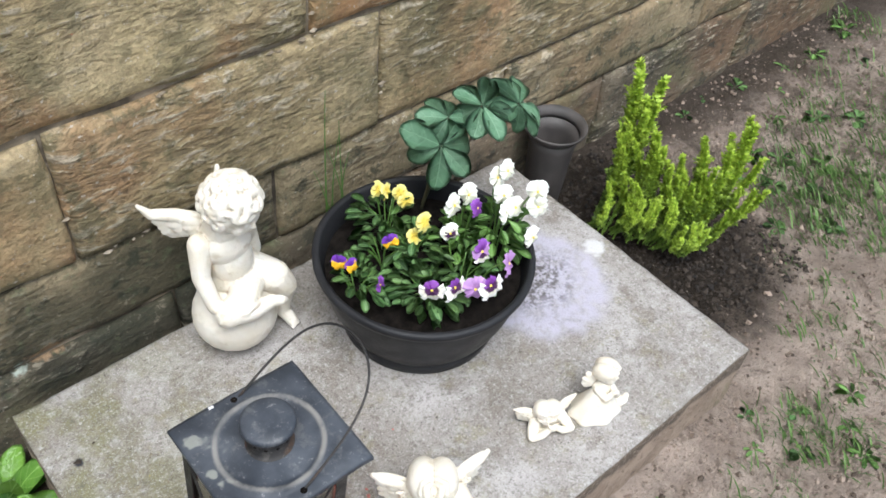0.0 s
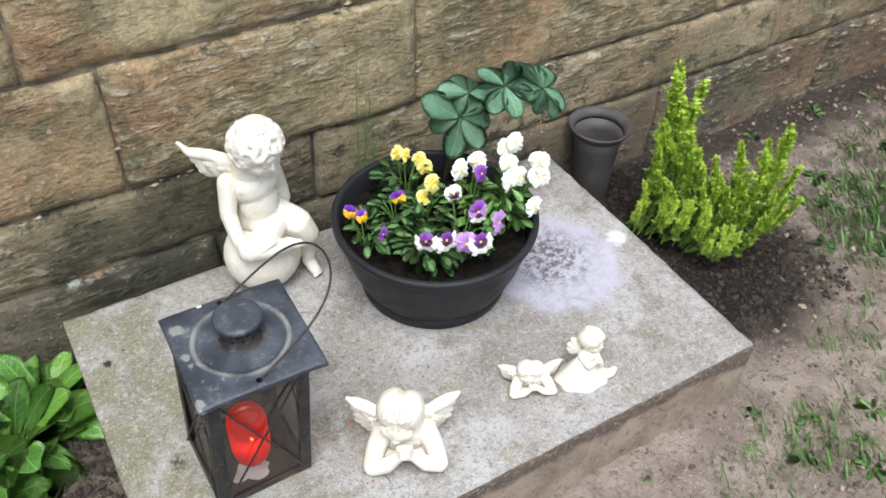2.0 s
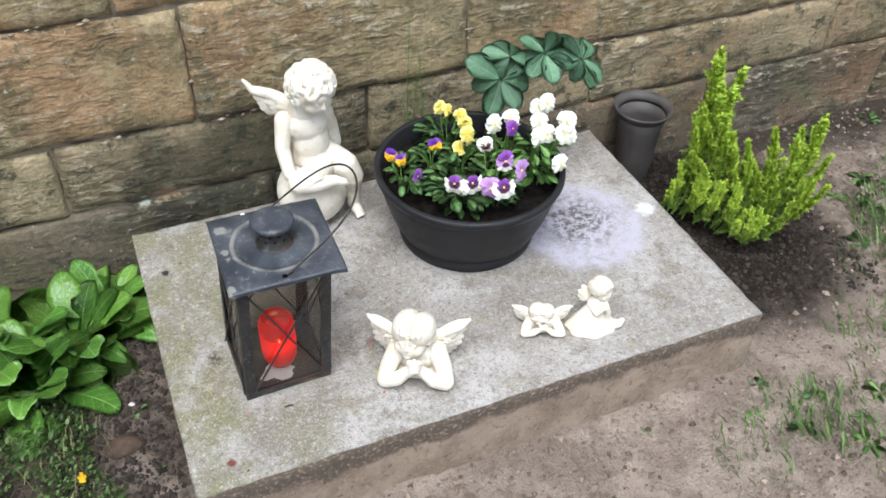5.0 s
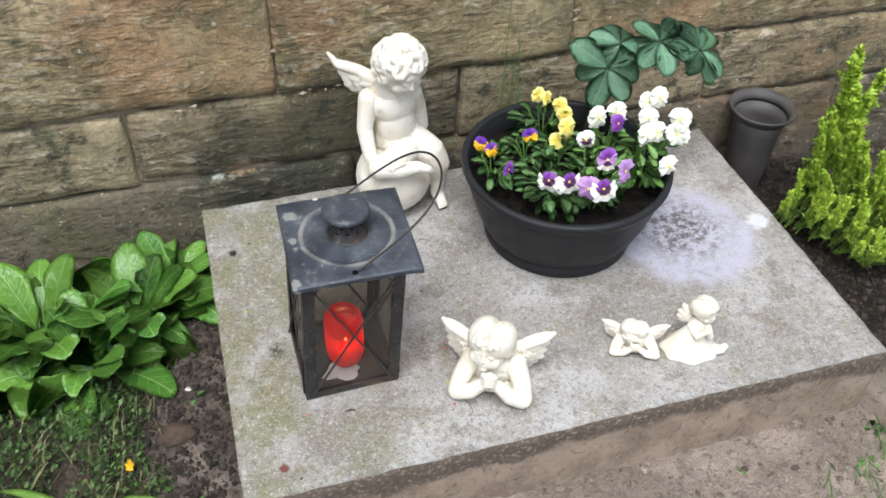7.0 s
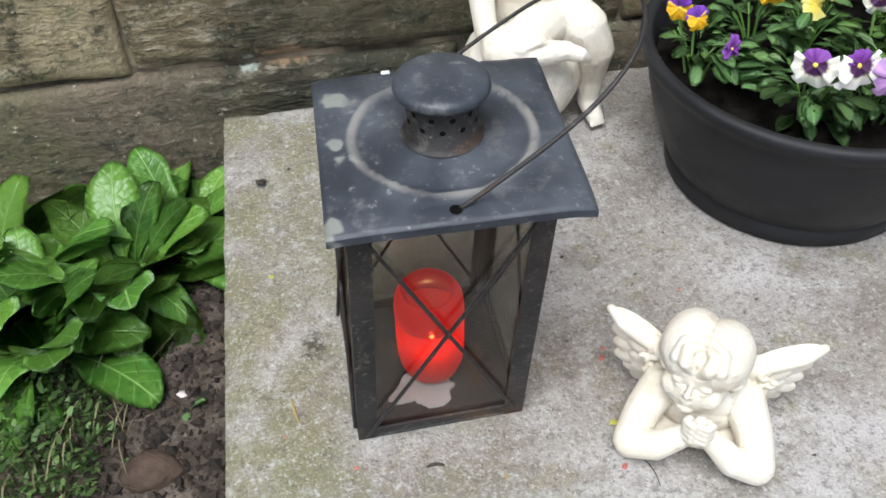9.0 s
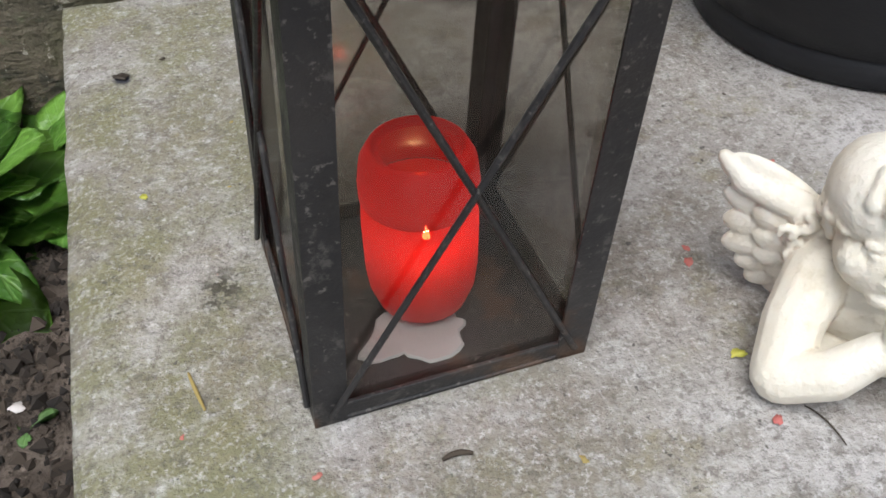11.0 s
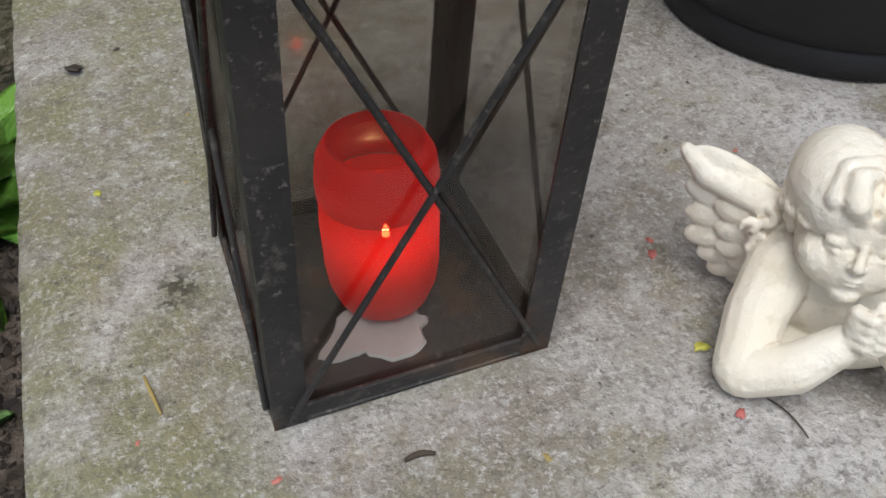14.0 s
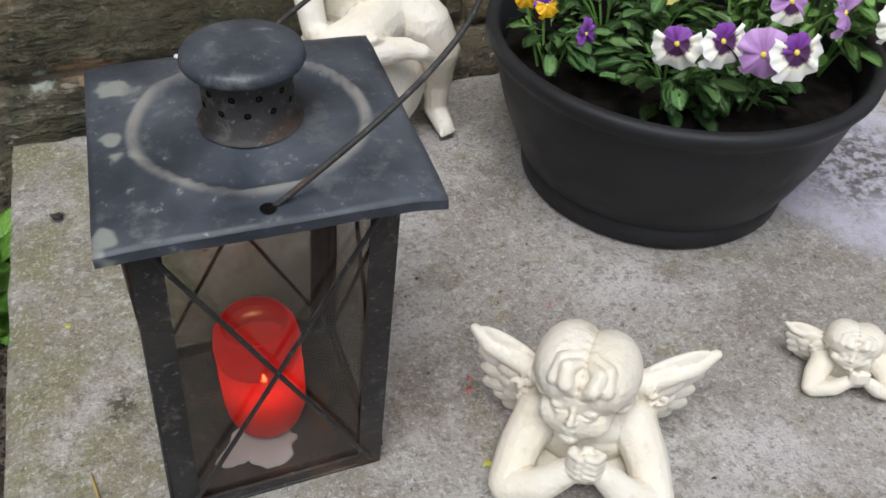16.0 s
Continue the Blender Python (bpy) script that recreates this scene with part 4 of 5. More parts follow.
def seated_cherub():
    """A winged child seated on a ball; the face turned down and aside."""
    bm = bmesh.new()
    ball(bm, (0, 0, 0.079), (0.081, 0.078, 0.081))
    limb(bm, [(0.012, 0.018, 0.165), (0.008, 0.02, 0.215), (0.004, 0.016, 0.262), (0.0, 0.01, 0.29)], [0.05, 0.044, 0.045, 0.034])
    ball(bm, (0.008, 0.006, 0.21), (0.042, 0.036, 0.06))
    ball(bm, (0.003, 0.006, 0.258), (0.048, 0.036, 0.042))
    limb(bm, [(0.0, 0.006, 0.296), (0.006, -0.006, 0.325)], [0.026, 0.023])
    head = bmesh.new()
    child_face(head)
    merge(bm, head, pose(0.014, -0.018, 0.347, 18, 0, 16) @ Matrix.Diagonal((1.08, 1.08, 1.12, 1)))
    # thick mop of curls that hangs over the brow
    rnd = random.Random(12)
    c = Vector((0.013, -0.01, 0.357))
    ball(bm, c, (0.0495, 0.0495, 0.0485))
    for k in range(64):
        z = -0.45 + 1.44 * (k + 0.5) / 64
        a = k * 2.39996 + rnd.uniform(-0.2, 0.2)
        r = math.sqrt(max(0, 1 - z * z))
        d = Vector((r * math.cos(a), r * math.sin(a), z))
        front = d.dot(Vector((0.27, -0.96, 0)))
        if front > 0.35 and d.z < 0.12:
            continue
        lock(bm, c + Vector((d.x * 0.046, d.y * 0.046, d.z * 0.045)), d, rnd.uniform(0.011, 0.014), rnd.uniform(0, 6), rnd.choice((-1, 1)))
    # arm that hangs down to the lap
    limb(bm, [(-0.046, 0.012, 0.275), (-0.06, -0.004, 0.215), (-0.058, -0.03, 0.163)], [0.0205, 0.0165, 0.0145])
    limb(bm, [(-0.058, -0.032, 0.163), (-0.046, -0.062, 0.156), (-0.024, -0.078, 0.162)], [0.0145, 0.0125, 0.0105])
    for k in range(4):
        limb(bm, [(-0.024, -0.084 + 0.006 * k, 0.166), (-0.008, -0.084 + 0.008 * k, 0.171), (0.002, -0.08 + 0.008 * k, 0.166)], [0.0042, 0.0038, 0.003])
    limb(bm, [(0.044, 0.014, 0.272), (0.064, 0.034, 0.22), (0.074, 0.035, 0.17)], [0.0225, 0.019, 0.016])
    # one leg folded across, the other hanging beside the ball
    limb(bm, [(0.03, -0.01, 0.158), (-0.01, -0.05, 0.158), (-0.048, -0.056, 0.15)], [0.034, 0.028, 0.024])
    limb(bm, [(-0.048, -0.058, 0.15), (-0.012, -0.076, 0.151), (0.03, -0.078, 0.15)], [0.0205, 0.0175, 0.0125])
    limb(bm, [(0.028, -0.078, 0.15), (0.046, -0.085, 0.146), (0.056, -0.084, 0.138)], [0.0115, 0.0095, 0.006])
    limb(bm, [(0.034, 0.006, 0.165), (0.07, -0.03, 0.15), (0.086, -0.038, 0.118)], [0.038, 0.031, 0.026])
    limb(bm, [(0.086, -0.038, 0.118), (0.092, -0.024, 0.07), (0.09, -0.026, 0.032)], [0.0245, 0.0185, 0.0135])
    limb(bm, [(0.09, -0.024, 0.03), (0.094, -0.048, 0.014)], [0.0145, 0.012])
    for q in range(4):
        ball(bm, (0.0855 + 0.0055 * q, -0.059 + 0.0015 * q, 0.0115), (0.0034, 0.0055, 0.0042), sub=2)
    for s, span, back in ((-1, 0.082, 0.5), (1, 0.05, 1.2)):
        root = Vector((s * 0.02, 0.05, 0.292))
        wing(bm, root, s, span, 22, -18, 5, 1.4, back, 0.014)
        reach = Vector((s, back, 0)).normalized() * span
        limb(bm, [root, root + reach * 0.45 + Vector((0, 0, 0.018)), root + reach * 0.9 + Vector((0, 0, 0.026)), root + reach * 1.12 + Vector((0, 0, 0.05))], [0.013, 0.012, 0.009, 0.004])
    for v in bm.verts:
        v.co.z = max(v.co.z, 0.0)
    return bm


figure("cherub_statue", seated_cherub(), pose(0.408, 0.652, TOP, 0, 0, 4), 0.0019, "cream cast-stone winged cherub seated on a ball", 3)


# ---- plants ----
def leaf_mesh(name, length, width, material, seed, curl=0.5, stalk=0.25, wave=0.05, tip=0.5, fold=0.25, nx=4, ny=9):
    """A leaf that grows along +y from a short stalk, arching over; its face looks up."""
    rnd = random.Random(seed)
    bm = bmesh.new()
    rows = []
    for j in range(ny + 1):
        t = j / ny
        blade = max(0.0, (t - stalk) / (1 - stalk))
        half = 0.5 * width * (max(0.06, math.sin(math.pi * min(1, blade ** tip)) ** 0.52) if blade > 0 else 0.07)
        if j == ny:
            half = width * 0.15
        ang = curl * t * t
        y, z = length * (t - 0.25 * curl * curl * t ** 3), -length * curl * 0.5 * t * t
        row = []
        for i in range(-nx // 2, nx // 2 + 1):
            u = i / (nx / 2)
            edge = abs(u) ** 2
            x = half * u * (1 + wave * math.sin(9 * t + seed) * edge)
            row.append(bm.verts.new((x, y + 0.1 * width * wave * math.sin(13 * t + seed * 2) * edge, z + fold * half * edge + wave * width * 0.6 * math.sin(15 * t + seed + 2 * u) * edge)))
        rows.append(row)
    for a, b in zip(rows, rows[1:]):
        for i in range(nx):
            bm.faces.new((a[i], a[i + 1], b[i + 1], b[i]))
    res = bmesh.ops.solidify(bm, geom=bm.faces[:], thickness=width * 0.012)
    return mesh_of(name, bm, material, True)


def aim(at, towards, up=(0, 0, 1), scale=1.0):
    """A pose whose y axis points along 'towards' and whose z axis leans to 'up'."""
    y = Vector(towards).normalized()
    x = y.cross(Vector(up))
    x = x.normalized() if x.length > 1e-4 else Vector((1, 0, 0))
    z = x.cross(y)
    m = Matrix((x * scale, y * scale, z * scale)).transposed().to_4x4()
    m.translation = Vector(at)
    return m


# primroses beside the slab
PRIM = [leaf_mesh("leaf", 0.185, 0.07, LEAF_PRIM, k, 0.6 + 0.14 * k, 0.16, 0.12, 1.3, 0.12, 6, 14) for k in range(5)]


def primrose(at, n, seed, reach=1.0, label="leafy bright green primrose clump growing in soil"):
    rnd = random.Random(seed)
    plant = thing("primrose", at, label, "plant", "primroses beside the slab")
    for k in range(n):
        a = k * 2.39996 + rnd.uniform(-0.3, 0.3)
        f = (k + 0.5) / n
        rise = radians(80 - 60 * f + rnd.uniform(-8, 8))
        d = Vector((math.cos(a) * math.cos(rise), math.sin(a) * math.cos(rise), math.sin(rise)))
        size = reach * rnd.uniform(0.82, 1.2) * (0.84 + 0.24 * f)
        root = Vector((0.018 * math.cos(a), 0.018 * math.sin(a), -0.005))
        up = Vector((-math.cos(a), -math.sin(a), 0.9)) if rise > 0.9 else Vector((rnd.uniform(-0.25, 0.25), rnd.uniform(-0.25, 0.25), 1))
        put("leaf", rnd.choice(PRIM), plant, aim(root, d, up, size))
    bm = bmesh.new()
    ball(bm, (0, 0, -0.005), (0.03, 0.03, 0.025), sub=2)
    part("crown", bm, STEM, plant)
    return plant


for (x, y), n, seed, reach in (((-0.17, 0.6), 42, 3, 1.0), ((-0.36, 0.6), 44, 8, 1.05), ((-0.085, 0.67), 14, 5, 0.8), ((-0.56, 0.55), 36, 11, 1.05), ((-0.27, 0.5), 24, 17, 0.9)):
    primrose((x, y, ground_height(x, y)), n, seed, reach)


def needles(bm, base, along, n, size, rnd, flat=0.5):
    """Tiny leaves round a stalk, as flat folded slips."""
    side = along.orthogonal().normalized()
    for k in range(n):
        a = rnd.uniform(0, 6.283)
        out = (Matrix.Rotation(a, 3, along) @ side) * flat + along * rnd.uniform(0.2, 0.9)
        out.normalize()
        w = out.cross(Vector((rnd.uniform(-1, 1), rnd.uniform(-1, 1), rnd.uniform(-1, 1)))).normalized() * size * 0.22
        p = base + along * (k / n) * size * 0.9
        q = p + out * size * rnd.uniform(0.7, 1.2)
        mid = p.lerp(q, 0.5)
        v = [bm.verts.new(c) for c in (p, mid + w, q, mid - w)]
        bm.faces.new(v)


def shoot_mesh(seed, length=0.3, thick=0.0125):
    """A plumy heather shoot along +z that turns over to +y at its full, rounded tip."""
    rnd = random.Random(seed)
    bm = bmesh.new()
    bend = Vector((rnd.uniform(-0.03, 0.03), 0.075 + rnd.uniform(-0.02, 0.03), 0))
    at = lambda t: Vector((0, 0, length * t)) + bend * t * t * t
    tube(bm, [at(t) for t in np.linspace(0, 0.97, 8)], [0.0022 * (1 - 0.7 * t) for t in np.linspace(0, 1, 8)], 5)
    steps = 62
    for k in range(steps):
        t = 0.05 + 0.95 * k / steps
        d = (at(min(1, t + 0.02)) - at(t - 0.02)).normalized()
        full = 0.62 + 0.45 * min(1, max(0, (t - 0.3) / 0.4)) * (1 if t < 0.9 else 1 - 4.5 * (t - 0.9))
        needles(bm, at(t), d, 17 if t > 0.45 else 11, thick * full * rnd.uniform(0.75, 1.15), rnd, 1.0)
    for k in range(9):
        t = rnd.uniform(0.3, 0.9)
        a = rnd.uniform(0, 6.283)
        d = (at(min(1, t + 0.02)) - at(t - 0.02)).normalized()
        side = d.orthogonal().normalized()
        out = ((Matrix.Rotation(a, 3, d) @ side) * 0.55 + d).normalized()
        for j in range(6):
            needles(bm, at(t) + out * j * 0.0055, out, 8, thick * 0.72, rnd, 0.9)
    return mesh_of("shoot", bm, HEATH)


SHOOTS = [shoot_mesh(k, 0.3) for k in range(7)]
heather = thing("heather", (1.42, 0.42, GROUND), "bright yellow-green heather bush with upright feathery shoots", "shrub")
# ends of the bush's ridge: where shoots root and where their tips stand
RIDGE = [((1.33, 0.53, -0.02), (1.555, 0.585, 0.42)), ((1.345, 0.5, -0.02), (1.525, 0.545, 0.36)), ((1.365, 0.46, -0.02), (1.48, 0.465, 0.33)), ((1.4, 0.42, -0.02), (1.49, 0.42, 0.28)), ((1.43, 0.38, -0.03), (1.575, 0.345, 0.28)), ((1.45, 0.35, -0.03), (1.65, 0.27, 0.335)), ((1.455, 0.33, -0.03), (1.56, 0.195, 0.23))]
rnd = random.Random(21)
for k in range(70):
    f = (k + rnd.uniform(0, 1)) / 70 * (len(RIDGE) - 1)
    i = min(len(RIDGE) - 2, int(f))
    root = Vector(RIDGE[i][0]).lerp(Vector(RIDGE[i + 1][0]), f - i)
    tip = Vector(RIDGE[i][1]).lerp(Vector(RIDGE[i + 1][1]), round(f - i) if k % 3 else f - i)
    low = 1.0 if k % 4 == 0 else rnd.uniform(0.42, 1.0)
    spread_to = Vector((rnd.uniform(-0.05, 0.03), rnd.uniform(-0.05, 0.04), 0)) * (1.4 - low)
    reach = (tip - root) * low + spread_to
    if k % 5 == 2:
        reach = Vector((rnd.uniform(-0.06, 0.02), rnd.uniform(-0.1, -0.03), rnd.uniform(0.08, 0.15)))
    reach.z -= 0.2 * reach.length
    root += Vector((rnd.uniform(-0.02, 0.02), rnd.uniform(-0.02, 0.02), 0))
    z = reach.normalized()
    y = Vector((0.1, 0.05, 1))
    y = (y - z * y.dot(z)).normalized()
    grow = max(0.45, reach.length / 0.3)
    m = (Matrix((y.cross(z), y, z)).transposed() @ Matrix.Diagonal((max(0.8, grow), max(0.8, grow), grow))).to_4x4()
    m.translation = root - Vector((1.42, 0.42, GROUND))
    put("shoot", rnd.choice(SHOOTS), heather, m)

# dark grave vase stuck into the soil
vase = thing("grave_vase", (1.343, 0.7, GROUND - 0.012), "empty dark plastic grave vase stuck in soil", "vase", rz=0)
bm = bmesh.new()
r = lathe(bm, [(0.012, -0.08), (0.044, 0.0), (0.048, 0.06), (0.052, 0.14), (0.0545, 0.18), (0.061, 0.208), (0.0595, 0.2085), (0.051, 0.18), (0.045, 0.12), (0.03, 0.05)], 40)
cap(bm, r[0], False), cap(bm, r[-1])
VASE = plain("dull brown-black plastic", (0.05, 0.045, 0.043), (0.09, 0.08, 0.075), 0.6, 14)
part("cup", bm, VASE, vase, smooth=True, m=Matrix.Diagonal((1.07, 1.07, 1.1, 1)))
bm = bmesh.new()
r = lathe(bm, [(0.0605, 0.2095), (0.065, 0.2155), (0.0745, 0.228), (0.0755, 0.233), (0.0735, 0.235), (0.0615, 0.2195), (0.0592, 0.2095), (0.0605, 0.2095)], 40)
part("rim", bm, VASE, vase, "flared dusty rim", smooth=True, m=Matrix.Diagonal((1.07, 1.07, 1.1, 1)))

# hellebore at the back of the planter
HELL = [leaf_mesh("leaflet", 0.085, 0.052, LEAF_HELL, k + 40, 0.3 + 0.2 * k, 0.04, 0.04, 1.5, 0.2) for k in range(3)]
hellebore = thing("hellebore", (0.815, 0.6, SOILTOP), "hellebore with blue-green fingered leaves growing behind the pansies", "plant")
base = Vector((0.815, 0.6, SOILTOP))


def fan_leaf(start, bend, end, face, out, n, size, seed, spread_deg=250):
    """A stalk with leaflets spread like fingers; face is where the leaf looks."""
    rnd = random.Random(seed)
    bm = bmesh.new()
    tube(bm, arc(start, bend, end, 9), [0.0032 - 0.0012 * t for t in np.linspace(0, 1, 9)], 7)
    stalk = part("leaf", bm, STEM_DARK, hellebore, smooth=True)
    f, o = Vector(face).normalized(), Vector(out).normalized()
    o = (o - f * o.dot(f)).normalized()
    for k in range(n):
        a = radians(-spread_deg / 2 + spread_deg * k / (n - 1) + rnd.uniform(-6, 6))
        d = Matrix.Rotation(a, 3, f) @ o + f * rnd.uniform(-0.2, 0.4)
        put("leaflet", rnd.choice(HELL), stalk, aim(end, d, f, size * rnd.uniform(0.85, 1.1)))


low = Vector((0, 0, -0.01))
fan_leaf(low, (0.0, -0.02, 0.1), (0.02, -0.02, 0.165), (-0.15, -0.75, 0.65), (0, 0, 1), 7, 1.0, 1, 300)
fan_leaf(low, (0.02, -0.01, 0.13), (0.05, 0.0, 0.205), (-0.1, -0.55, 0.8), (-0.2, 0.2, 1), 5, 0.75, 7, 230)
fan_leaf(low, (0.06, 0.0, 0.18), (0.135, -0.005, 0.2), (0.05, -0.3, 0.95), (0.2, -0.6, 0.2), 8, 0.92, 2, 310)
fan_leaf((0.05, -0.005, 0.13), (0.15, -0.01, 0.19), (0.225, -0.02, 0.175), (0.3, -0.45, 0.85), (0.7, -0.2, -0.4), 8, 0.98, 3, 300)

# thin grass that grows between planter and wall
stalks = thing("tall_grass", (0.69, 0.715, TOP - 0.02), "few thin green grass stalks against the wall", "grass")
for k, (dx, dy, h) in enumerate(((0.0, 0.02, 0.44), (0.025, 0.01, 0.34), (-0.03, 0.02, 0.26), (0.04, 0.0, 0.29), (0.012, -0.005, 0.38), (-0.012, 0.0, 0.32))):
    bm = bmesh.new()
    tube(bm, arc((0.012 * k - 0.02, 0.0, 0), (0.01 * k - 0.02, 0.015, h * 0.6), (dx - 0.01, dy, h), 8), [0.0024 * (1 - 0.75 * t) for t in np.linspace(0, 1, 8)], 4)
    part("stalk", bm, STEM, stalks)


# ---- pansies ----
def petal_mesh(material, length, width, seed):
    rnd = random.Random(seed)
    bm = bmesh.new()
    n, rings = 9, 4
    rows = []
    for j in range(rings + 1):
        t = j / rings
        row = []
        for i in range(n):
            u = i / (n - 1) * 2 - 1
            a = u * 1.25
            rr = length * t * (0.62 + 0.38 * math.cos(u * 1.3)) * (1 + 0.05 * math.sin(7 * u + seed) * t)
            x, y = width * 0.62 * math.sin(a) * t, rr
            z = 0.0028 * math.sin(9 * u + seed) * t * t - 0.006 * t * t * t + 0.004 * abs(u) * t
            row.append(bm.verts.new((x, y, z)))
        rows.append(row)
    for a, b in zip(rows, rows[1:]):
        for i in range(n - 1):
            bm.faces.new((a[i], a[i + 1], b[i + 1], b[i]))
    bmesh.ops.remove_doubles(bm, verts=bm.verts, dist=1e-6)
    return mesh_of("petal", bm, material, True)


KINDS = {
    "yellow": (P_YEL, P_YEL, P_YEL, 0.68), "gold": (P_VIO, P_GOLD, P_GOLD, 0.72), "face": (P_PUR, P_FACE, P_FACE, 1.0), "white": (P_WHT, P_WHT, P_WHT, 1.0),
    "lilac": (P_LIL, P_LIL, P_LIL, 1.0), "purple": (P_PUR, P_LIL, P_FACE, 0.95), "pale": (P_WHT, P_FACE, P_FACE, 0.9), "dark": (P_PUR, P_PUR, P_PUR, 0.75),
}
PETALS = {}
for kind, (upper, side, lower, _) in KINDS.items():
    a, b, c = (0.72, 1.2, 1.2) if kind == "face" else (1.15, 1.2, 1.2) if kind == "yellow" else (1, 1, 1)
    PETALS[kind] = [petal_mesh(upper, 0.022 * a, 0.024 * a, 1), petal_mesh(side, 0.019 * b, 0.021 * b, 2), petal_mesh(lower, 0.021 * c, 0.03 * c, 3)]
bm = bmesh.new()
ball(bm, (0, 0, 0.001), (0.0026, 0.0026, 0.0018), sub=2)
EYE_MESH = mesh_of("flower", bm, P_YEL, True)
PLEAF = [leaf_mesh("leaf", 0.042, 0.019, LEAF_DARK, k + 60, 0.6, 0.25, 0.1, 1.25, 0.3, 4, 6) for k in range(3)]
PLEAF2 = [leaf_mesh("leaf", 0.044, 0.017, LEAF_PALE, k + 70, 0.6, 0.2, 0.1, 1.2, 0.3, 4, 6) for k in range(3)]


def pansy(root, flowers, n_leaves, seed, label, leaves=PLEAF, spread_r=0.05, tall=0.07):
    """One plant: leaves in a low bush, and flowers on stalks at their places."""
    rnd = random.Random(seed)
    root = Vector((*root, SOILTOP - 0.002))
    plant = thing("pansy", tuple(root), label, "flower", "pansies in the planter")
    for kind, x, y, z, *rest in flowers:
        at = Vector((x, y, z)) - root
        bm = bmesh.new()
        start = Vector((at.x * 0.3, at.y * 0.3, 0))
        tube(bm, arc(start, (at.x * 0.7, at.y * 0.7 + 0.012, at.z * 0.8), at + Vector((0, 0.006, -0.002)), 7), [0.0016] * 7, 5)
        part("stalk", bm, STEM, plant)
        face = Vector((rnd.uniform(-0.8, 0.7), -1, rnd.uniform(0.1, 0.9))) if not rest else Vector(rest)
        m = aim(at, (rnd.uniform(-0.25, 0.25), 0.45, 1), face, KINDS[kind][3] * rnd.uniform(0.92, 1.08))
        flower = put("flower", EYE_MESH, plant, m)
        for mesh, a, tilt, lift in ((0, 38, 18, -0.0012), (0, -34, 14, -0.0016), (1, 96, 8, 0.0003), (1, -97, 6, 0.0006), (2, 180, -4, 0.0012)):
            put("petal", PETALS[kind][mesh], flower, Matrix.Translation((0, 0, lift)) @ Matrix.Rotation(radians(a + rnd.uniform(-6, 6)), 4, "Z") @ Matrix.Rotation(radians(tilt + rnd.uniform(-22, 16)), 4, "X"))
    middle = Vector((PX, PY, 0))
    n_leaves = int(n_leaves * 2.5)
    for k in range(n_leaves):
        a = k * 2.39996 + rnd.uniform(-0.3, 0.3)
        rr = spread_r * math.sqrt((k + 0.5) / n_leaves)
        h = rnd.uniform(0.0, 1.0) * tall * (1.3 - 0.5 * rr / spread_r)
        away = root + Vector((rr * math.cos(a), rr * math.sin(a), 0)) - middle
        if Vector((away.x, away.y)).length > 0.138:
            h = max(h, 0.045)
        if Vector((away.x, away.y)).length > 0.175:
            continue
        d = Vector((math.cos(a), math.sin(a), rnd.uniform(-0.1, 0.7)))
        put("leaf", rnd.choice(leaves), plant, aim((rr * 0.8 * math.cos(a), rr * 0.8 * math.sin(a), h), d, (rnd.uniform(-0.3, 0.3), rnd.uniform(-0.5, 0.1), 1), rnd.uniform(0.45, 1.1)))
    for k in range(5):
        a = rnd.uniform(0, 6.28)
        bm = bmesh.new()
        tube(bm, arc((0, 0, 0), (0.01 * math.cos(a), 0.01 * math.sin(a), tall * 0.6), (spread_r * 0.6 * math.cos(a), spread_r * 0.6 * math.sin(a), tall * 0.9), 5), 0.0014, 5)
        part("stem", bm, STEM, plant)
    return plant


pansy((0.57, 0.49), [("gold", 0.553, 0.52, 0.347), ("gold", 0.572, 0.508, 0.338), ("dark", 0.584, 0.443, 0.338)], 34, 31, "violet and golden yellow pansy in bloom", spread_r=0.055, tall=0.055)
pansy((0.65, 0.52), [("gold", 0.642, 0.488, 0.372)], 22, 32, "violet and yellow pansy with one bloom", spread_r=0.045, tall=0.06)
pansy((0.715, 0.585), [("yellow", 0.7, 0.6, 0.386), ("yellow", 0.715, 0.59, 0.38), ("yellow", 0.745, 0.588, 0.362), ("yellow", 0.752, 0.575, 0.345)], 30, 33, "pale yellow pansy in bloom", spread_r=0.06, tall=0.075)
pansy((0.71, 0.5), [("yellow", 0.712, 0.478, 0.39), ("yellow", 0.722, 0.485, 0.372), ("yellow", 0.7, 0.49, 0.35)], 24, 34, "pale yellow pansy with drooping blooms", spread_r=0.045, tall=0.07)
pansy((0.66, 0.4), [("face", 0.659, 0.335, 0.377, 0.15, -1, 0.3), ("face", 0.632, 0.362, 0.364, -0.7, -0.8, 0.3)], 34, 35, "white pansy with dark purple blotches", spread_r=0.055, tall=0.06)
pansy((0.73, 0.39), [("face", 0.713, 0.302, 0.376, -0.1, -1, 0.5), ("purple", 0.744, 0.36, 0.392), ("lilac", 0.748, 0.3, 0.41, 0.5, -0.9, 0.2), ("lilac", 0.69, 0.315, 0.37, -0.5, -0.6, 0.6), ("pale", 0.732, 0.43, 0.388)], 34, 36, "purple, lilac and white pansy in bloom", spread_r=0.06, tall=0.075)
pansy((0.79, 0.46), [("white", 0.767, 0.462, 0.412), ("dark", 0.792, 0.428, 0.418), ("white", 0.81, 0.47, 0.41)], 30, 37, "white pansy with one dark purple bloom", PLEAF2, 0.05, 0.085)
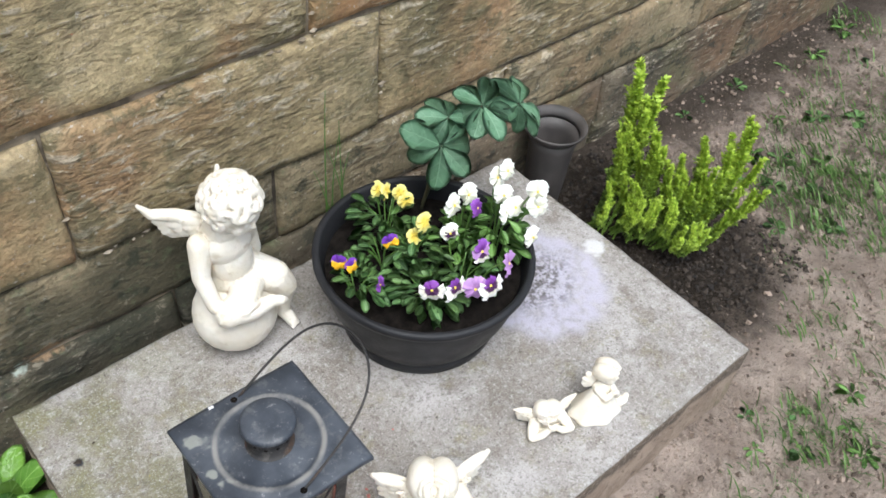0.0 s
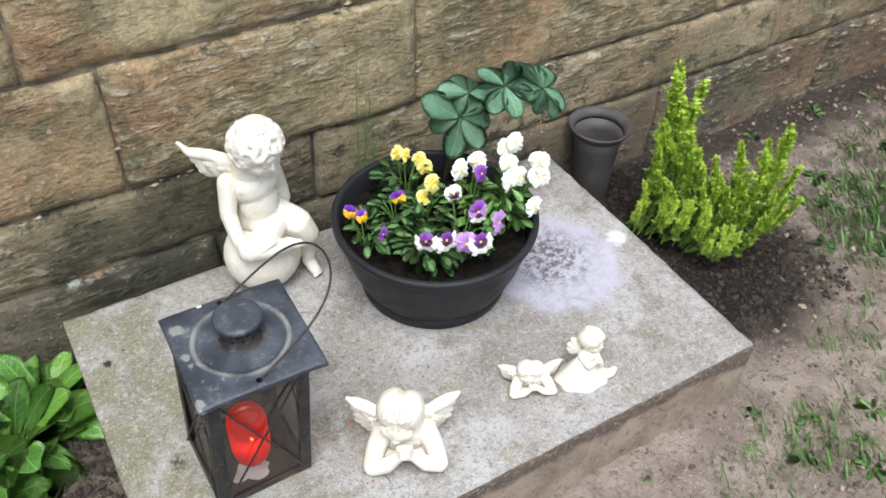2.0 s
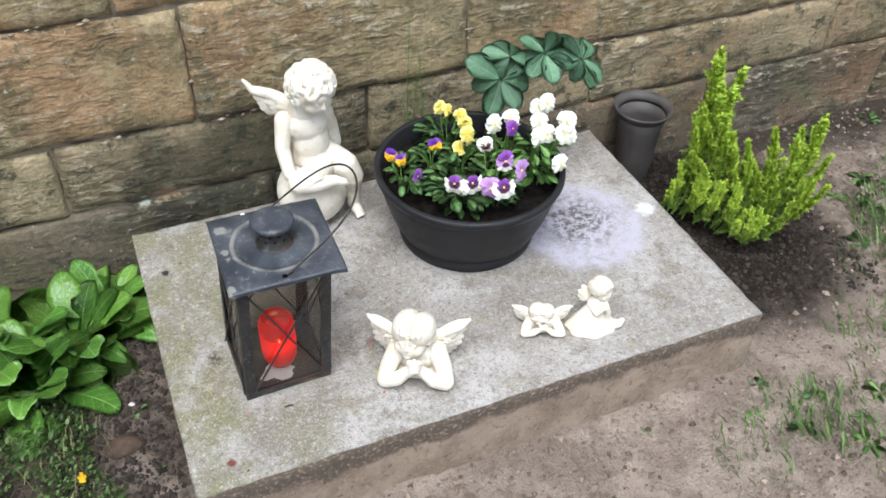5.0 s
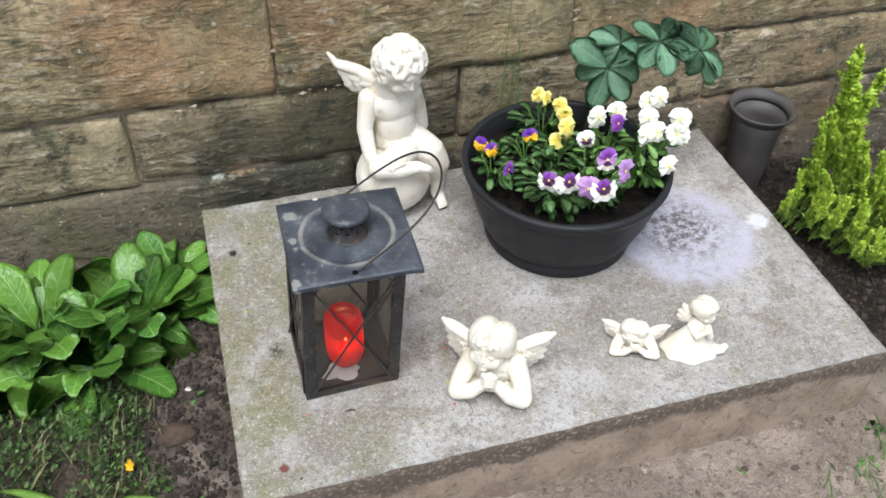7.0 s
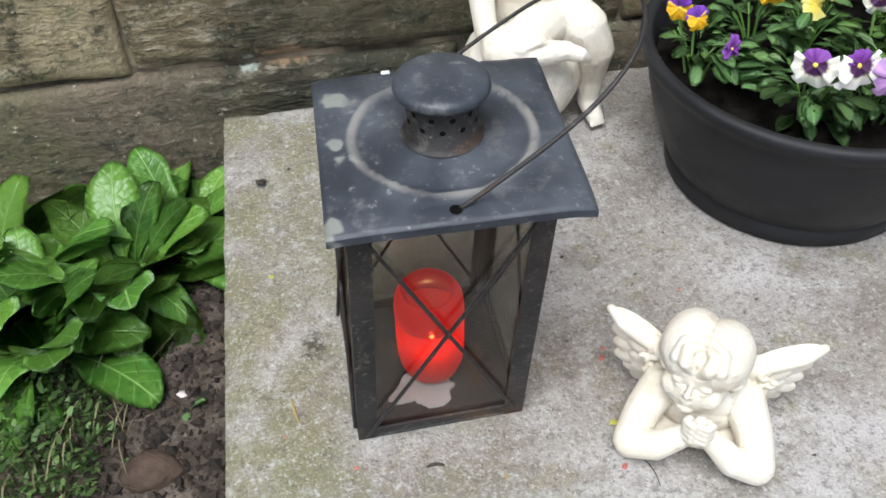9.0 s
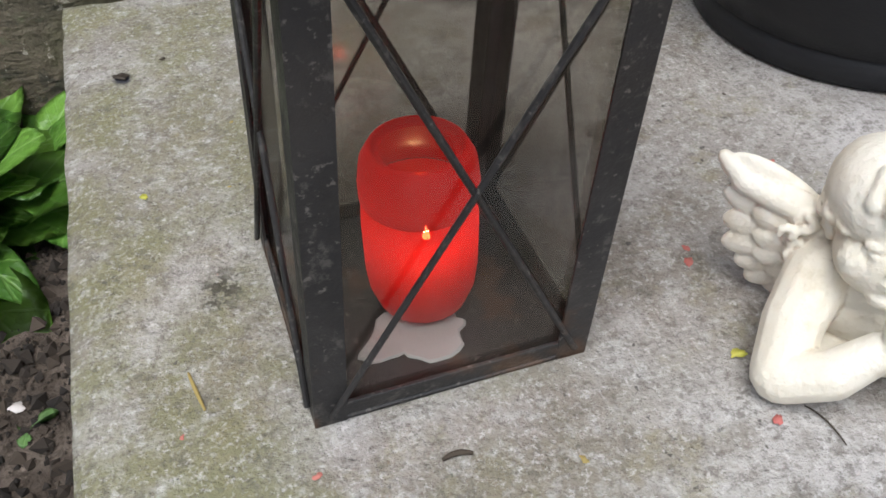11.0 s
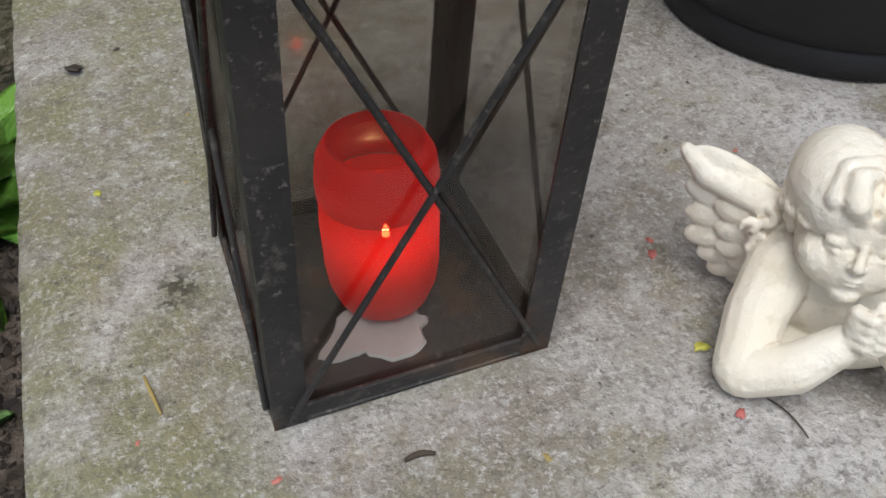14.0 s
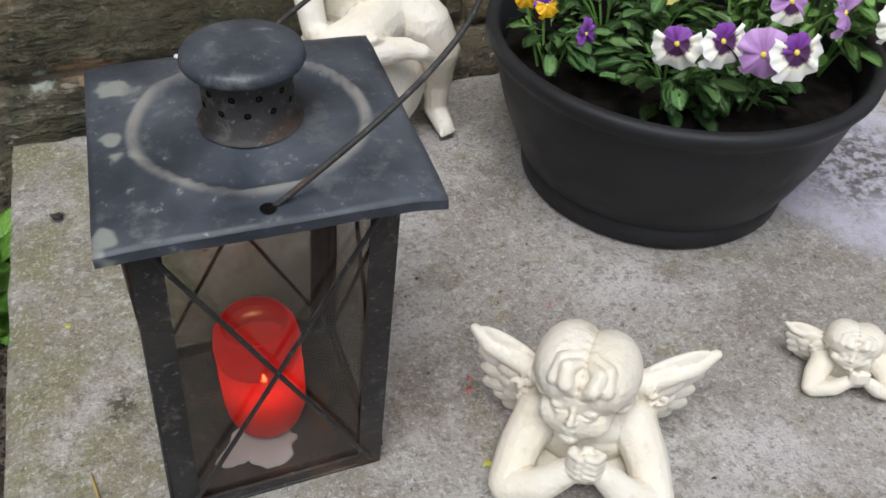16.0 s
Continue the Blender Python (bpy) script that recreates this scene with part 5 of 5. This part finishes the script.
pansy((0.84, 0.42), [("white", 0.862, 0.452, 0.438), ("white", 0.882, 0.448, 0.447), ("white", 0.85, 0.42, 0.424), ("white", 0.858, 0.395, 0.408), ("white", 0.842, 0.398, 0.402), ("white", 0.888, 0.375, 0.446), ("white", 0.878, 0.36, 0.425), ("white", 0.892, 0.37, 0.41), ("white", 0.874, 0.353, 0.355)], 48, 38, "white pansy in full bloom over the planter rim", PLEAF2, 0.062, 0.1)


# ---- ground cover ----
def on_slab(x, y, pad=0.0):
    return -pad < x < SX + pad and -pad < y < SY + pad


def slips(name, items, material, label, category):
    """Many small blades: each (base, tip, width, bow) becomes a bent slip of three quads."""
    vs, fs = [], []
    for p, q, w, bow in items:
        p, q = Vector(p), Vector(q)
        d = q - p
        side = d.cross(Vector((0.3, 0.7, 0.5)))
        side = side.normalized() * w if side.length > 1e-6 else Vector((w, 0, 0))
        lift = Vector((0, 0, bow))
        k = len(vs)
        for t, f in ((0, 0.7), (0.4, 1.0), (0.75, 0.7), (1, 0.08)):
            c = p + d * t + lift * math.sin(math.pi * t)
            vs += [c - side * f, c + side * f]
        fs += [(k, k + 1, k + 3, k + 2), (k + 2, k + 3, k + 5, k + 4), (k + 4, k + 5, k + 7, k + 6)]
    me = bpy.data.meshes.new(name)
    me.from_pydata([tuple(v) for v in vs], [], fs)
    me.materials.append(material)
    return tagged(new(name, me), label, category, kind="stuff")


rnd = random.Random(77)
mound = lambda x, y: 0.06 * max(0, 1 - ((x + 0.42) / 0.3) ** 2) * max(0, 1 - ((y - 0.2) / 0.3) ** 2) + 0.01
herb, dry = [], []
for k in range(30000):
    x, y = rnd.uniform(-0.85, -0.1), rnd.uniform(-0.25, 0.47)
    edge = -0.16 + 0.05 * noise.noise((y * 9, 0, 4)) + 0.05 * max(0, 0.2 - y)
    if x > edge or noise.noise((x * 11, y * 11, 6)) < -0.45:
        continue
    z = ground_height(x, y) + rnd.uniform(0, 1) * mound(x, y)
    a, l = rnd.uniform(0, 6.283), rnd.uniform(0.005, 0.013)
    herb.append(((x, y, z), (x + l * math.cos(a), y + l * math.sin(a), z + l * rnd.uniform(0.1, 1.0)), l * 0.3, 0.001))
for k in range(1000):
    x, y = rnd.uniform(-0.8, -0.14), rnd.uniform(-0.2, 0.46)
    z = ground_height(x, y) + mound(x, y) * rnd.uniform(0.3, 1.1)
    a, l = rnd.gauss(-0.5, 0.9), rnd.uniform(0.03, 0.1)
    dry.append(((x, y, z), (x + l * math.cos(a), y + l * math.sin(a), z + rnd.uniform(-0.01, 0.02)), rnd.uniform(0.0006, 0.0012), rnd.uniform(0.0, 0.025)))
slips("creeping_herb", herb, MAT_GREEN, "low mat of small dark green creeping herb", "ground cover")
slips("dry_stalks", dry, STRAW, "thin dry brown stalks among the creeping herb", "ground cover")

grass = []
for cx, cy, r, n in ((2.02, 0.2, 0.22, 620), (2.25, 0.3, 0.25, 560), (1.95, 0.28, 0.13, 260), (1.3, -0.2, 0.1, 160), (2.1, 0.02, 0.2, 320), (1.62, -0.1, 0.16, 90), (1.24, -0.14, 0.09, 70), (1.08, -0.2, 0.09, 60), (1.4, -0.26, 0.16, 110), (2.55, 0.45, 0.2, 160), (2.9, 0.66, 0.12, 90), (1.75, 0.12, 0.12, 60), (1.55, -0.02, 0.1, 40), (2.5, 0.1, 0.3, 260)):
    for k in range(int(n * 1.5)):
        a, rr = rnd.uniform(0, 6.283), r * math.sqrt(rnd.random())
        x, y = cx + rr * math.cos(a), cy + rr * math.sin(a)
        if on_slab(x, y, 0.01) or y > 0.76:
            continue
        z, b, l = ground_height(x, y) - 0.003, rnd.uniform(0, 6.283), rnd.uniform(0.015, 0.06)
        grass.append(((x, y, z), (x + 0.7 * l * math.cos(b), y + 0.7 * l * math.sin(b), z + l * rnd.uniform(0.35, 0.9)), rnd.uniform(0.0012, 0.0026), 0.006))
slips("grass", grass, GRASS, "sparse short green grass on bare soil", "grass")


def crumbs(name, spots, material, label):
    vs, fs = [], []
    base = [Vector(v) for v in ((1, 0, 0), (-1, 0, 0), (0, 1, 0), (0, -1, 0), (0, 0, 1), (0, 0, -1))]
    tri = [(0, 2, 4), (2, 1, 4), (1, 3, 4), (3, 0, 4), (2, 0, 5), (1, 2, 5), (3, 1, 5), (0, 3, 5)]
    for x, y, r in spots:
        k, m = len(vs), Euler((rnd.uniform(0, 6), rnd.uniform(0, 6), rnd.uniform(0, 6))).to_matrix()
        c = Vector((x, y, ground_height(x, y) + r * 0.25))
        vs += [tuple(c + (m @ (v * r * rnd.uniform(0.6, 1.3)))) for v in base]
        fs += [(a + k, b + k, d + k) for a, b, d in tri]
    me = bpy.data.meshes.new(name)
    me.from_pydata(vs, [], fs)
    me.materials.append(material)
    return tagged(new(name, me), label, "soil", kind="stuff")


light, dark = [], []
for k in range(15000):
    x, y = rnd.uniform(-0.5, 3.0), rnd.uniform(-0.45, 0.76)
    r = 0.0014 + 0.0085 * rnd.random() ** 5
    if on_slab(x, y, r):
        continue
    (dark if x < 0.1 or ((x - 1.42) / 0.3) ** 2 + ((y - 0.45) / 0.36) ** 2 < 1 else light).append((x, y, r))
for k in range(7000):
    x, y = (rnd.uniform(-0.25, 0.0), rnd.uniform(-0.1, 0.6)) if k % 2 else (rnd.uniform(1.21, 1.75), rnd.uniform(0.1, 0.75))
    r = 0.0016 + 0.009 * rnd.random() ** 4
    if not on_slab(x, y, r):
        dark.append((x, y, r))
crumbs("soil_crumbs", light, CLOD, "dry soil crumbs and grit on the ground")
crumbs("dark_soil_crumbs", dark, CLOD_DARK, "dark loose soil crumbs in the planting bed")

# bulb foliage beside the slab
bulb = thing("bulb_plant", (-0.265, 0.095, ground_height(-0.265, 0.095)), "arching yellow-green strap leaves of a bulb plant", "plant")


def strap_leaf(pts, width):
    bm = bmesh.new()
    mid = arc(*pts, 14)
    rows = []
    for i, p in enumerate(mid):
        t = i / 13
        d = (mid[min(13, i + 1)] - mid[max(0, i - 1)]).normalized()
        side = d.cross(Vector((0.2, -0.6, 1))).normalized()
        w = width * (0.55 + 0.45 * math.sin(math.pi * min(1, t * 1.2))) * (1 if t < 0.8 else max(0.08, (1 - t) / 0.2))
        up = side.cross(d)
        rows.append([bm.verts.new(p + side * w * u + up * abs(u) * w * 0.5) for u in (-1, -0.5, 0, 0.5, 1)])
    for a, b in zip(rows, rows[1:]):
        for i in range(4):
            bm.faces.new((a[i], a[i + 1], b[i + 1], b[i]))
    bmesh.ops.solidify(bm, geom=bm.faces[:], thickness=0.0006)
    return bm


for pts, w in ((((0, 0, 0), (-0.02, 0.03, 0.13), (-0.15, 0.11, 0.06)), 0.011), (((0.005, 0, 0), (0.03, 0.04, 0.11), (0.15, 0.02, 0.03)), 0.0095), (((0.06, -0.05, 0), (0.1, -0.02, 0.11), (0.235, -0.03, 0.045)), 0.0105), (((0, 0, 0), (0.05, -0.01, 0.08), (0.08, -0.09, 0.02)), 0.009), (((-0.02, -0.03, 0), (-0.05, -0.05, 0.12), (-0.2, -0.06, 0.03)), 0.01)):
    part("leaf", strap_leaf(pts, w), STRAP, bulb, smooth=True)

# small weeds
WEED = [leaf_mesh("leaf", 0.05, 0.024, LEAF_DARK, k + 90, 0.7, 0.3, 0.08, 1.3, 0.2, 4, 6) for k in range(2)] + [leaf_mesh("leaf", 0.05, 0.016, LEAF_PALE, 93, 0.8, 0.2, 0.12, 1.2, 0.2, 4, 6)]


def weed(x, y, n, size, seed):
    rnd = random.Random(seed)
    plant = thing("weed", (x, y, ground_height(x, y)), "small green weed seedling on bare soil", "weed", "weeds on the soil")
    me = rnd.choice(WEED)
    for k in range(n):
        a = k * 2.39996 + rnd.uniform(-0.4, 0.4)
        put("leaf", me, plant, aim((0, 0, 0.0), (math.cos(a), math.sin(a), rnd.uniform(0.15, 0.8)), (0, 0, 1), size * rnd.uniform(0.6, 1.2)))


for k, (x, y, n, size) in enumerate(((2.83, 0.66, 9, 1.3), (2.25, 0.7, 6, 0.8), (2.33, 0.6, 4, 0.7), (1.92, 0.34, 8, 0.9), (2.05, 0.4, 7, 0.9), (1.78, 0.24, 7, 0.8), (1.9, 0.14, 8, 0.8), (1.15, -0.12, 5, 0.5), (1.22, -0.19, 6, 0.7), (1.3, -0.13, 6, 0.6), (1.36, -0.22, 6, 0.6), (0.6, -0.07, 3, 0.5), (0.9, -0.07, 4, 0.45), (1.7, 0.05, 5, 0.5), (2.7, 0.5, 7, 0.8), (2.1, 0.72, 5, 0.6), (-0.075, 0.36, 3, 0.5), (-0.15, 0.3, 2, 0.45), (-0.27, 0.28, 3, 0.6), (-0.09, 0.12, 5, 0.5), (-0.11, 0.68, 4, 0.6), (-0.06, 0.2, 3, 0.35), (2.2, 0.52, 6, 0.7), (2.45, 0.66, 6, 0.7), (1.98, 0.46, 9, 1.0), (2.12, 0.3, 9, 1.0), (2.0, 0.24, 8, 0.9), (2.3, 0.44, 8, 0.9), (1.86, 0.42, 7, 0.8), (2.4, 0.36, 9, 1.0), (1.45, -0.18, 8, 0.8), (1.32, -0.28, 8, 0.8), (1.2, -0.06, 6, 0.5), (2.6, 0.64, 8, 1.0), (1.98, 0.7, 5, 0.6))):
    weed(x, y, n, size, 300 + k)

# ---- small litter ----
TWIG = plain("dark twig", (0.03, 0.022, 0.016), (0.06, 0.045, 0.03), 0.8)
PINK = plain("withered pink petal", (0.4, 0.1, 0.09), (0.5, 0.18, 0.14), 0.6)
LIME = plain("yellow-green flower scrap", (0.45, 0.45, 0.05), (0.55, 0.5, 0.1), 0.6)
OCHRE = plain("ochre catkin", (0.3, 0.22, 0.06), (0.36, 0.28, 0.1), 0.7)
PEBBLE = plain("pale pebble", (0.6, 0.55, 0.52), (0.7, 0.66, 0.64), 0.6)
BROWN = plain("brown stone", (0.055, 0.04, 0.031), (0.11, 0.078, 0.06), 0.95, 40, bump=1.0, bscale=45, spec=0.1)


def litter(name, pts, radius, material, label, category):
    bm = bmesh.new()
    o = Vector(pts[0])
    tube(bm, [Vector(p) - o for p in arc(*pts, 7)], [radius * (0.6 + 0.4 * math.sin(3.14 * t)) for t in np.linspace(0, 1, 7)], 6)
    ob = new(name, mesh_of(name, bm, material, True))
    ob.location = o
    return tagged(ob, label, category)


def scrap(name, at, size, seed, material, label, category):
    bm = puddle(size, size * 0.6, seed, size * 0.22)
    ob = new(name, mesh_of(name, bm, material, True))
    ob.matrix_world = pose(*at, 0, 0, seed * 57)
    return tagged(ob, label, category)


T = TOP + 0.0015
litter("twig", ((0.192, 0.131, T), (0.2, 0.133, T + 0.003), (0.209, 0.13, T)), 0.0018, TWIG, "short dark twig lying on the concrete slab", "twig")
litter("twig", ((0.398, 0.1, T), (0.406, 0.09, T), (0.404, 0.07, T)), 0.0006, TWIG, "thin curved stalk lying on the concrete slab", "twig")
litter("catkin", ((0.068, 0.235, T), (0.07, 0.222, T + 0.001), (0.074, 0.205, T)), 0.0013, OCHRE, "dry ochre catkin lying on the slab", "plant litter")
scrap("fallen_petal", (0.395, 0.224, T), 0.0042, 1, PINK, "withered pink petal on the concrete slab", "petal")
scrap("fallen_petal", (0.4, 0.236, T), 0.0032, 2, PINK, "tiny withered pink petal on the slab", "petal")
scrap("fallen_petal", (0.378, 0.096, T), 0.004, 4, PINK, "dull red petal beside the angel figurine", "petal")
scrap("flower_scrap", (0.383, 0.145, T), 0.0052, 3, LIME, "yellow-green flower scrap beside the angel", "plant litter")
scrap("flower_scrap", (0.055, 0.41, T), 0.0035, 5, LIME, "small yellow-green flower scrap on the slab", "plant litter")
scrap("seed", (0.049, 0.581, T), 0.0065, 6, TWIG, "dark dried berry on the concrete slab", "seed")
scrap("seed", (0.085, 0.6, T), 0.003, 7, TWIG, "small dark seed on the concrete slab", "seed")
scrap("yellow_petal", (-0.192, 0.202, ground_height(-0.192, 0.202) + 0.045), 0.012, 8, P_GOLD, "fallen yellow petal lying on the creeping herb", "petal")
scrap("pebble", (-0.086, 0.385, ground_height(-0.086, 0.385) + 0.002), 0.008, 9, PEBBLE, "small pale pebble on dark soil", "stone")
rnd = random.Random(5)
for k in range(16):
    x, y = rnd.uniform(0.02, 0.62), rnd.uniform(0.02, 0.5)
    if ((x - LX) ** 2 + (y - LY) ** 2) ** 0.5 < 0.14 or ((x - 0.45) ** 2 + (y - 0.12) ** 2) ** 0.5 < 0.1:
        continue
    scrap("litter_speck", (x, y, T - 0.0008), rnd.uniform(0.0014, 0.003), 20 + k, rnd.choice((TWIG, TWIG, PINK, OCHRE)), "tiny speck of plant litter on the slab", "plant litter")


def rock(at, r, seed, material, label):
    bm = bmesh.new()
    bmesh.ops.create_icosphere(bm, subdivisions=3, radius=1.0)
    for v in bm.verts:
        k = 1 + 0.25 * noise.noise(v.co * 1.6 + Vector((seed, 0, 0))) + 0.08 * noise.noise(v.co * 5)
        v.co = Vector((v.co.x * r[0] * k, v.co.y * r[1] * k, v.co.z * r[2] * k))
    ob = new("stone", mesh_of("stone", bm, material, True))
    ob.location = at
    return tagged(ob, label, "stone")


rock((-0.113, 0.274, ground_height(-0.113, 0.274) + 0.004), (0.034, 0.026, 0.014), 2, BROWN, "flat brown stone half sunk in the soil")
rock((-0.07, 0.1, ground_height(-0.07, 0.1)), (0.016, 0.013, 0.01), 5, BROWN, "small brown stone in the soil")
rock((1.32, 0.55, ground_height(1.32, 0.55) + 0.004), (0.016, 0.014, 0.012), 6, BROWN, "small brown stone at the vase's foot")


# crumbling mortar left along the joints
REMAINS = island("pale crumbling mortar", (0.2, 0.16, 0.11), (0.5, 0.43, 0.33), 0.95)
rnd = random.Random(9)
vs, fs = [], []
for k in range(170):
    if k % 7:
        x, z = rnd.uniform(-0.3, 2.6), rnd.choice((0.626, 0.626, 0.354, 0.8835)) + rnd.gauss(0, 0.003)
    else:
        x, z0, z1 = rnd.choice(((0.684, 0.63, 0.86), (0.845, 0.36, 0.62), (0.198, 0.36, 0.62), (1.088, 0.63, 0.8), (1.765, 0.36, 0.62)))
        x, z = x + rnd.gauss(0, 0.002), rnd.uniform(z0, z1)
    if noise.noise((x * 4, z * 6, 2)) < 0.0:
        continue
    r, q = rnd.uniform(0.002, 0.008), len(vs)
    c = Vector((x, WALL - 0.001 + rnd.uniform(0, 0.004), z))
    for d in ((1.5, 0, 0), (-1.5, 0, 0), (0, 0.7, 0), (0, -0.7, 0), (0.3, 0, 0.8), (-0.3, 0, -0.8)):
        vs.append(tuple(c + Vector(d) * r * rnd.uniform(0.6, 1.3)))
    fs += [(a + q, b + q, d + q) for a, b, d in ((0, 2, 4), (2, 1, 4), (1, 3, 4), (3, 0, 4), (2, 0, 5), (1, 2, 5), (3, 1, 5), (0, 3, 5))]
me = bpy.data.meshes.new("mortar_remains")
me.from_pydata(vs, [], fs)
me.materials.append(REMAINS)
tagged(new("mortar_remains", me), "pale crumbling mortar in the wall joints", "mortar", kind="stuff")
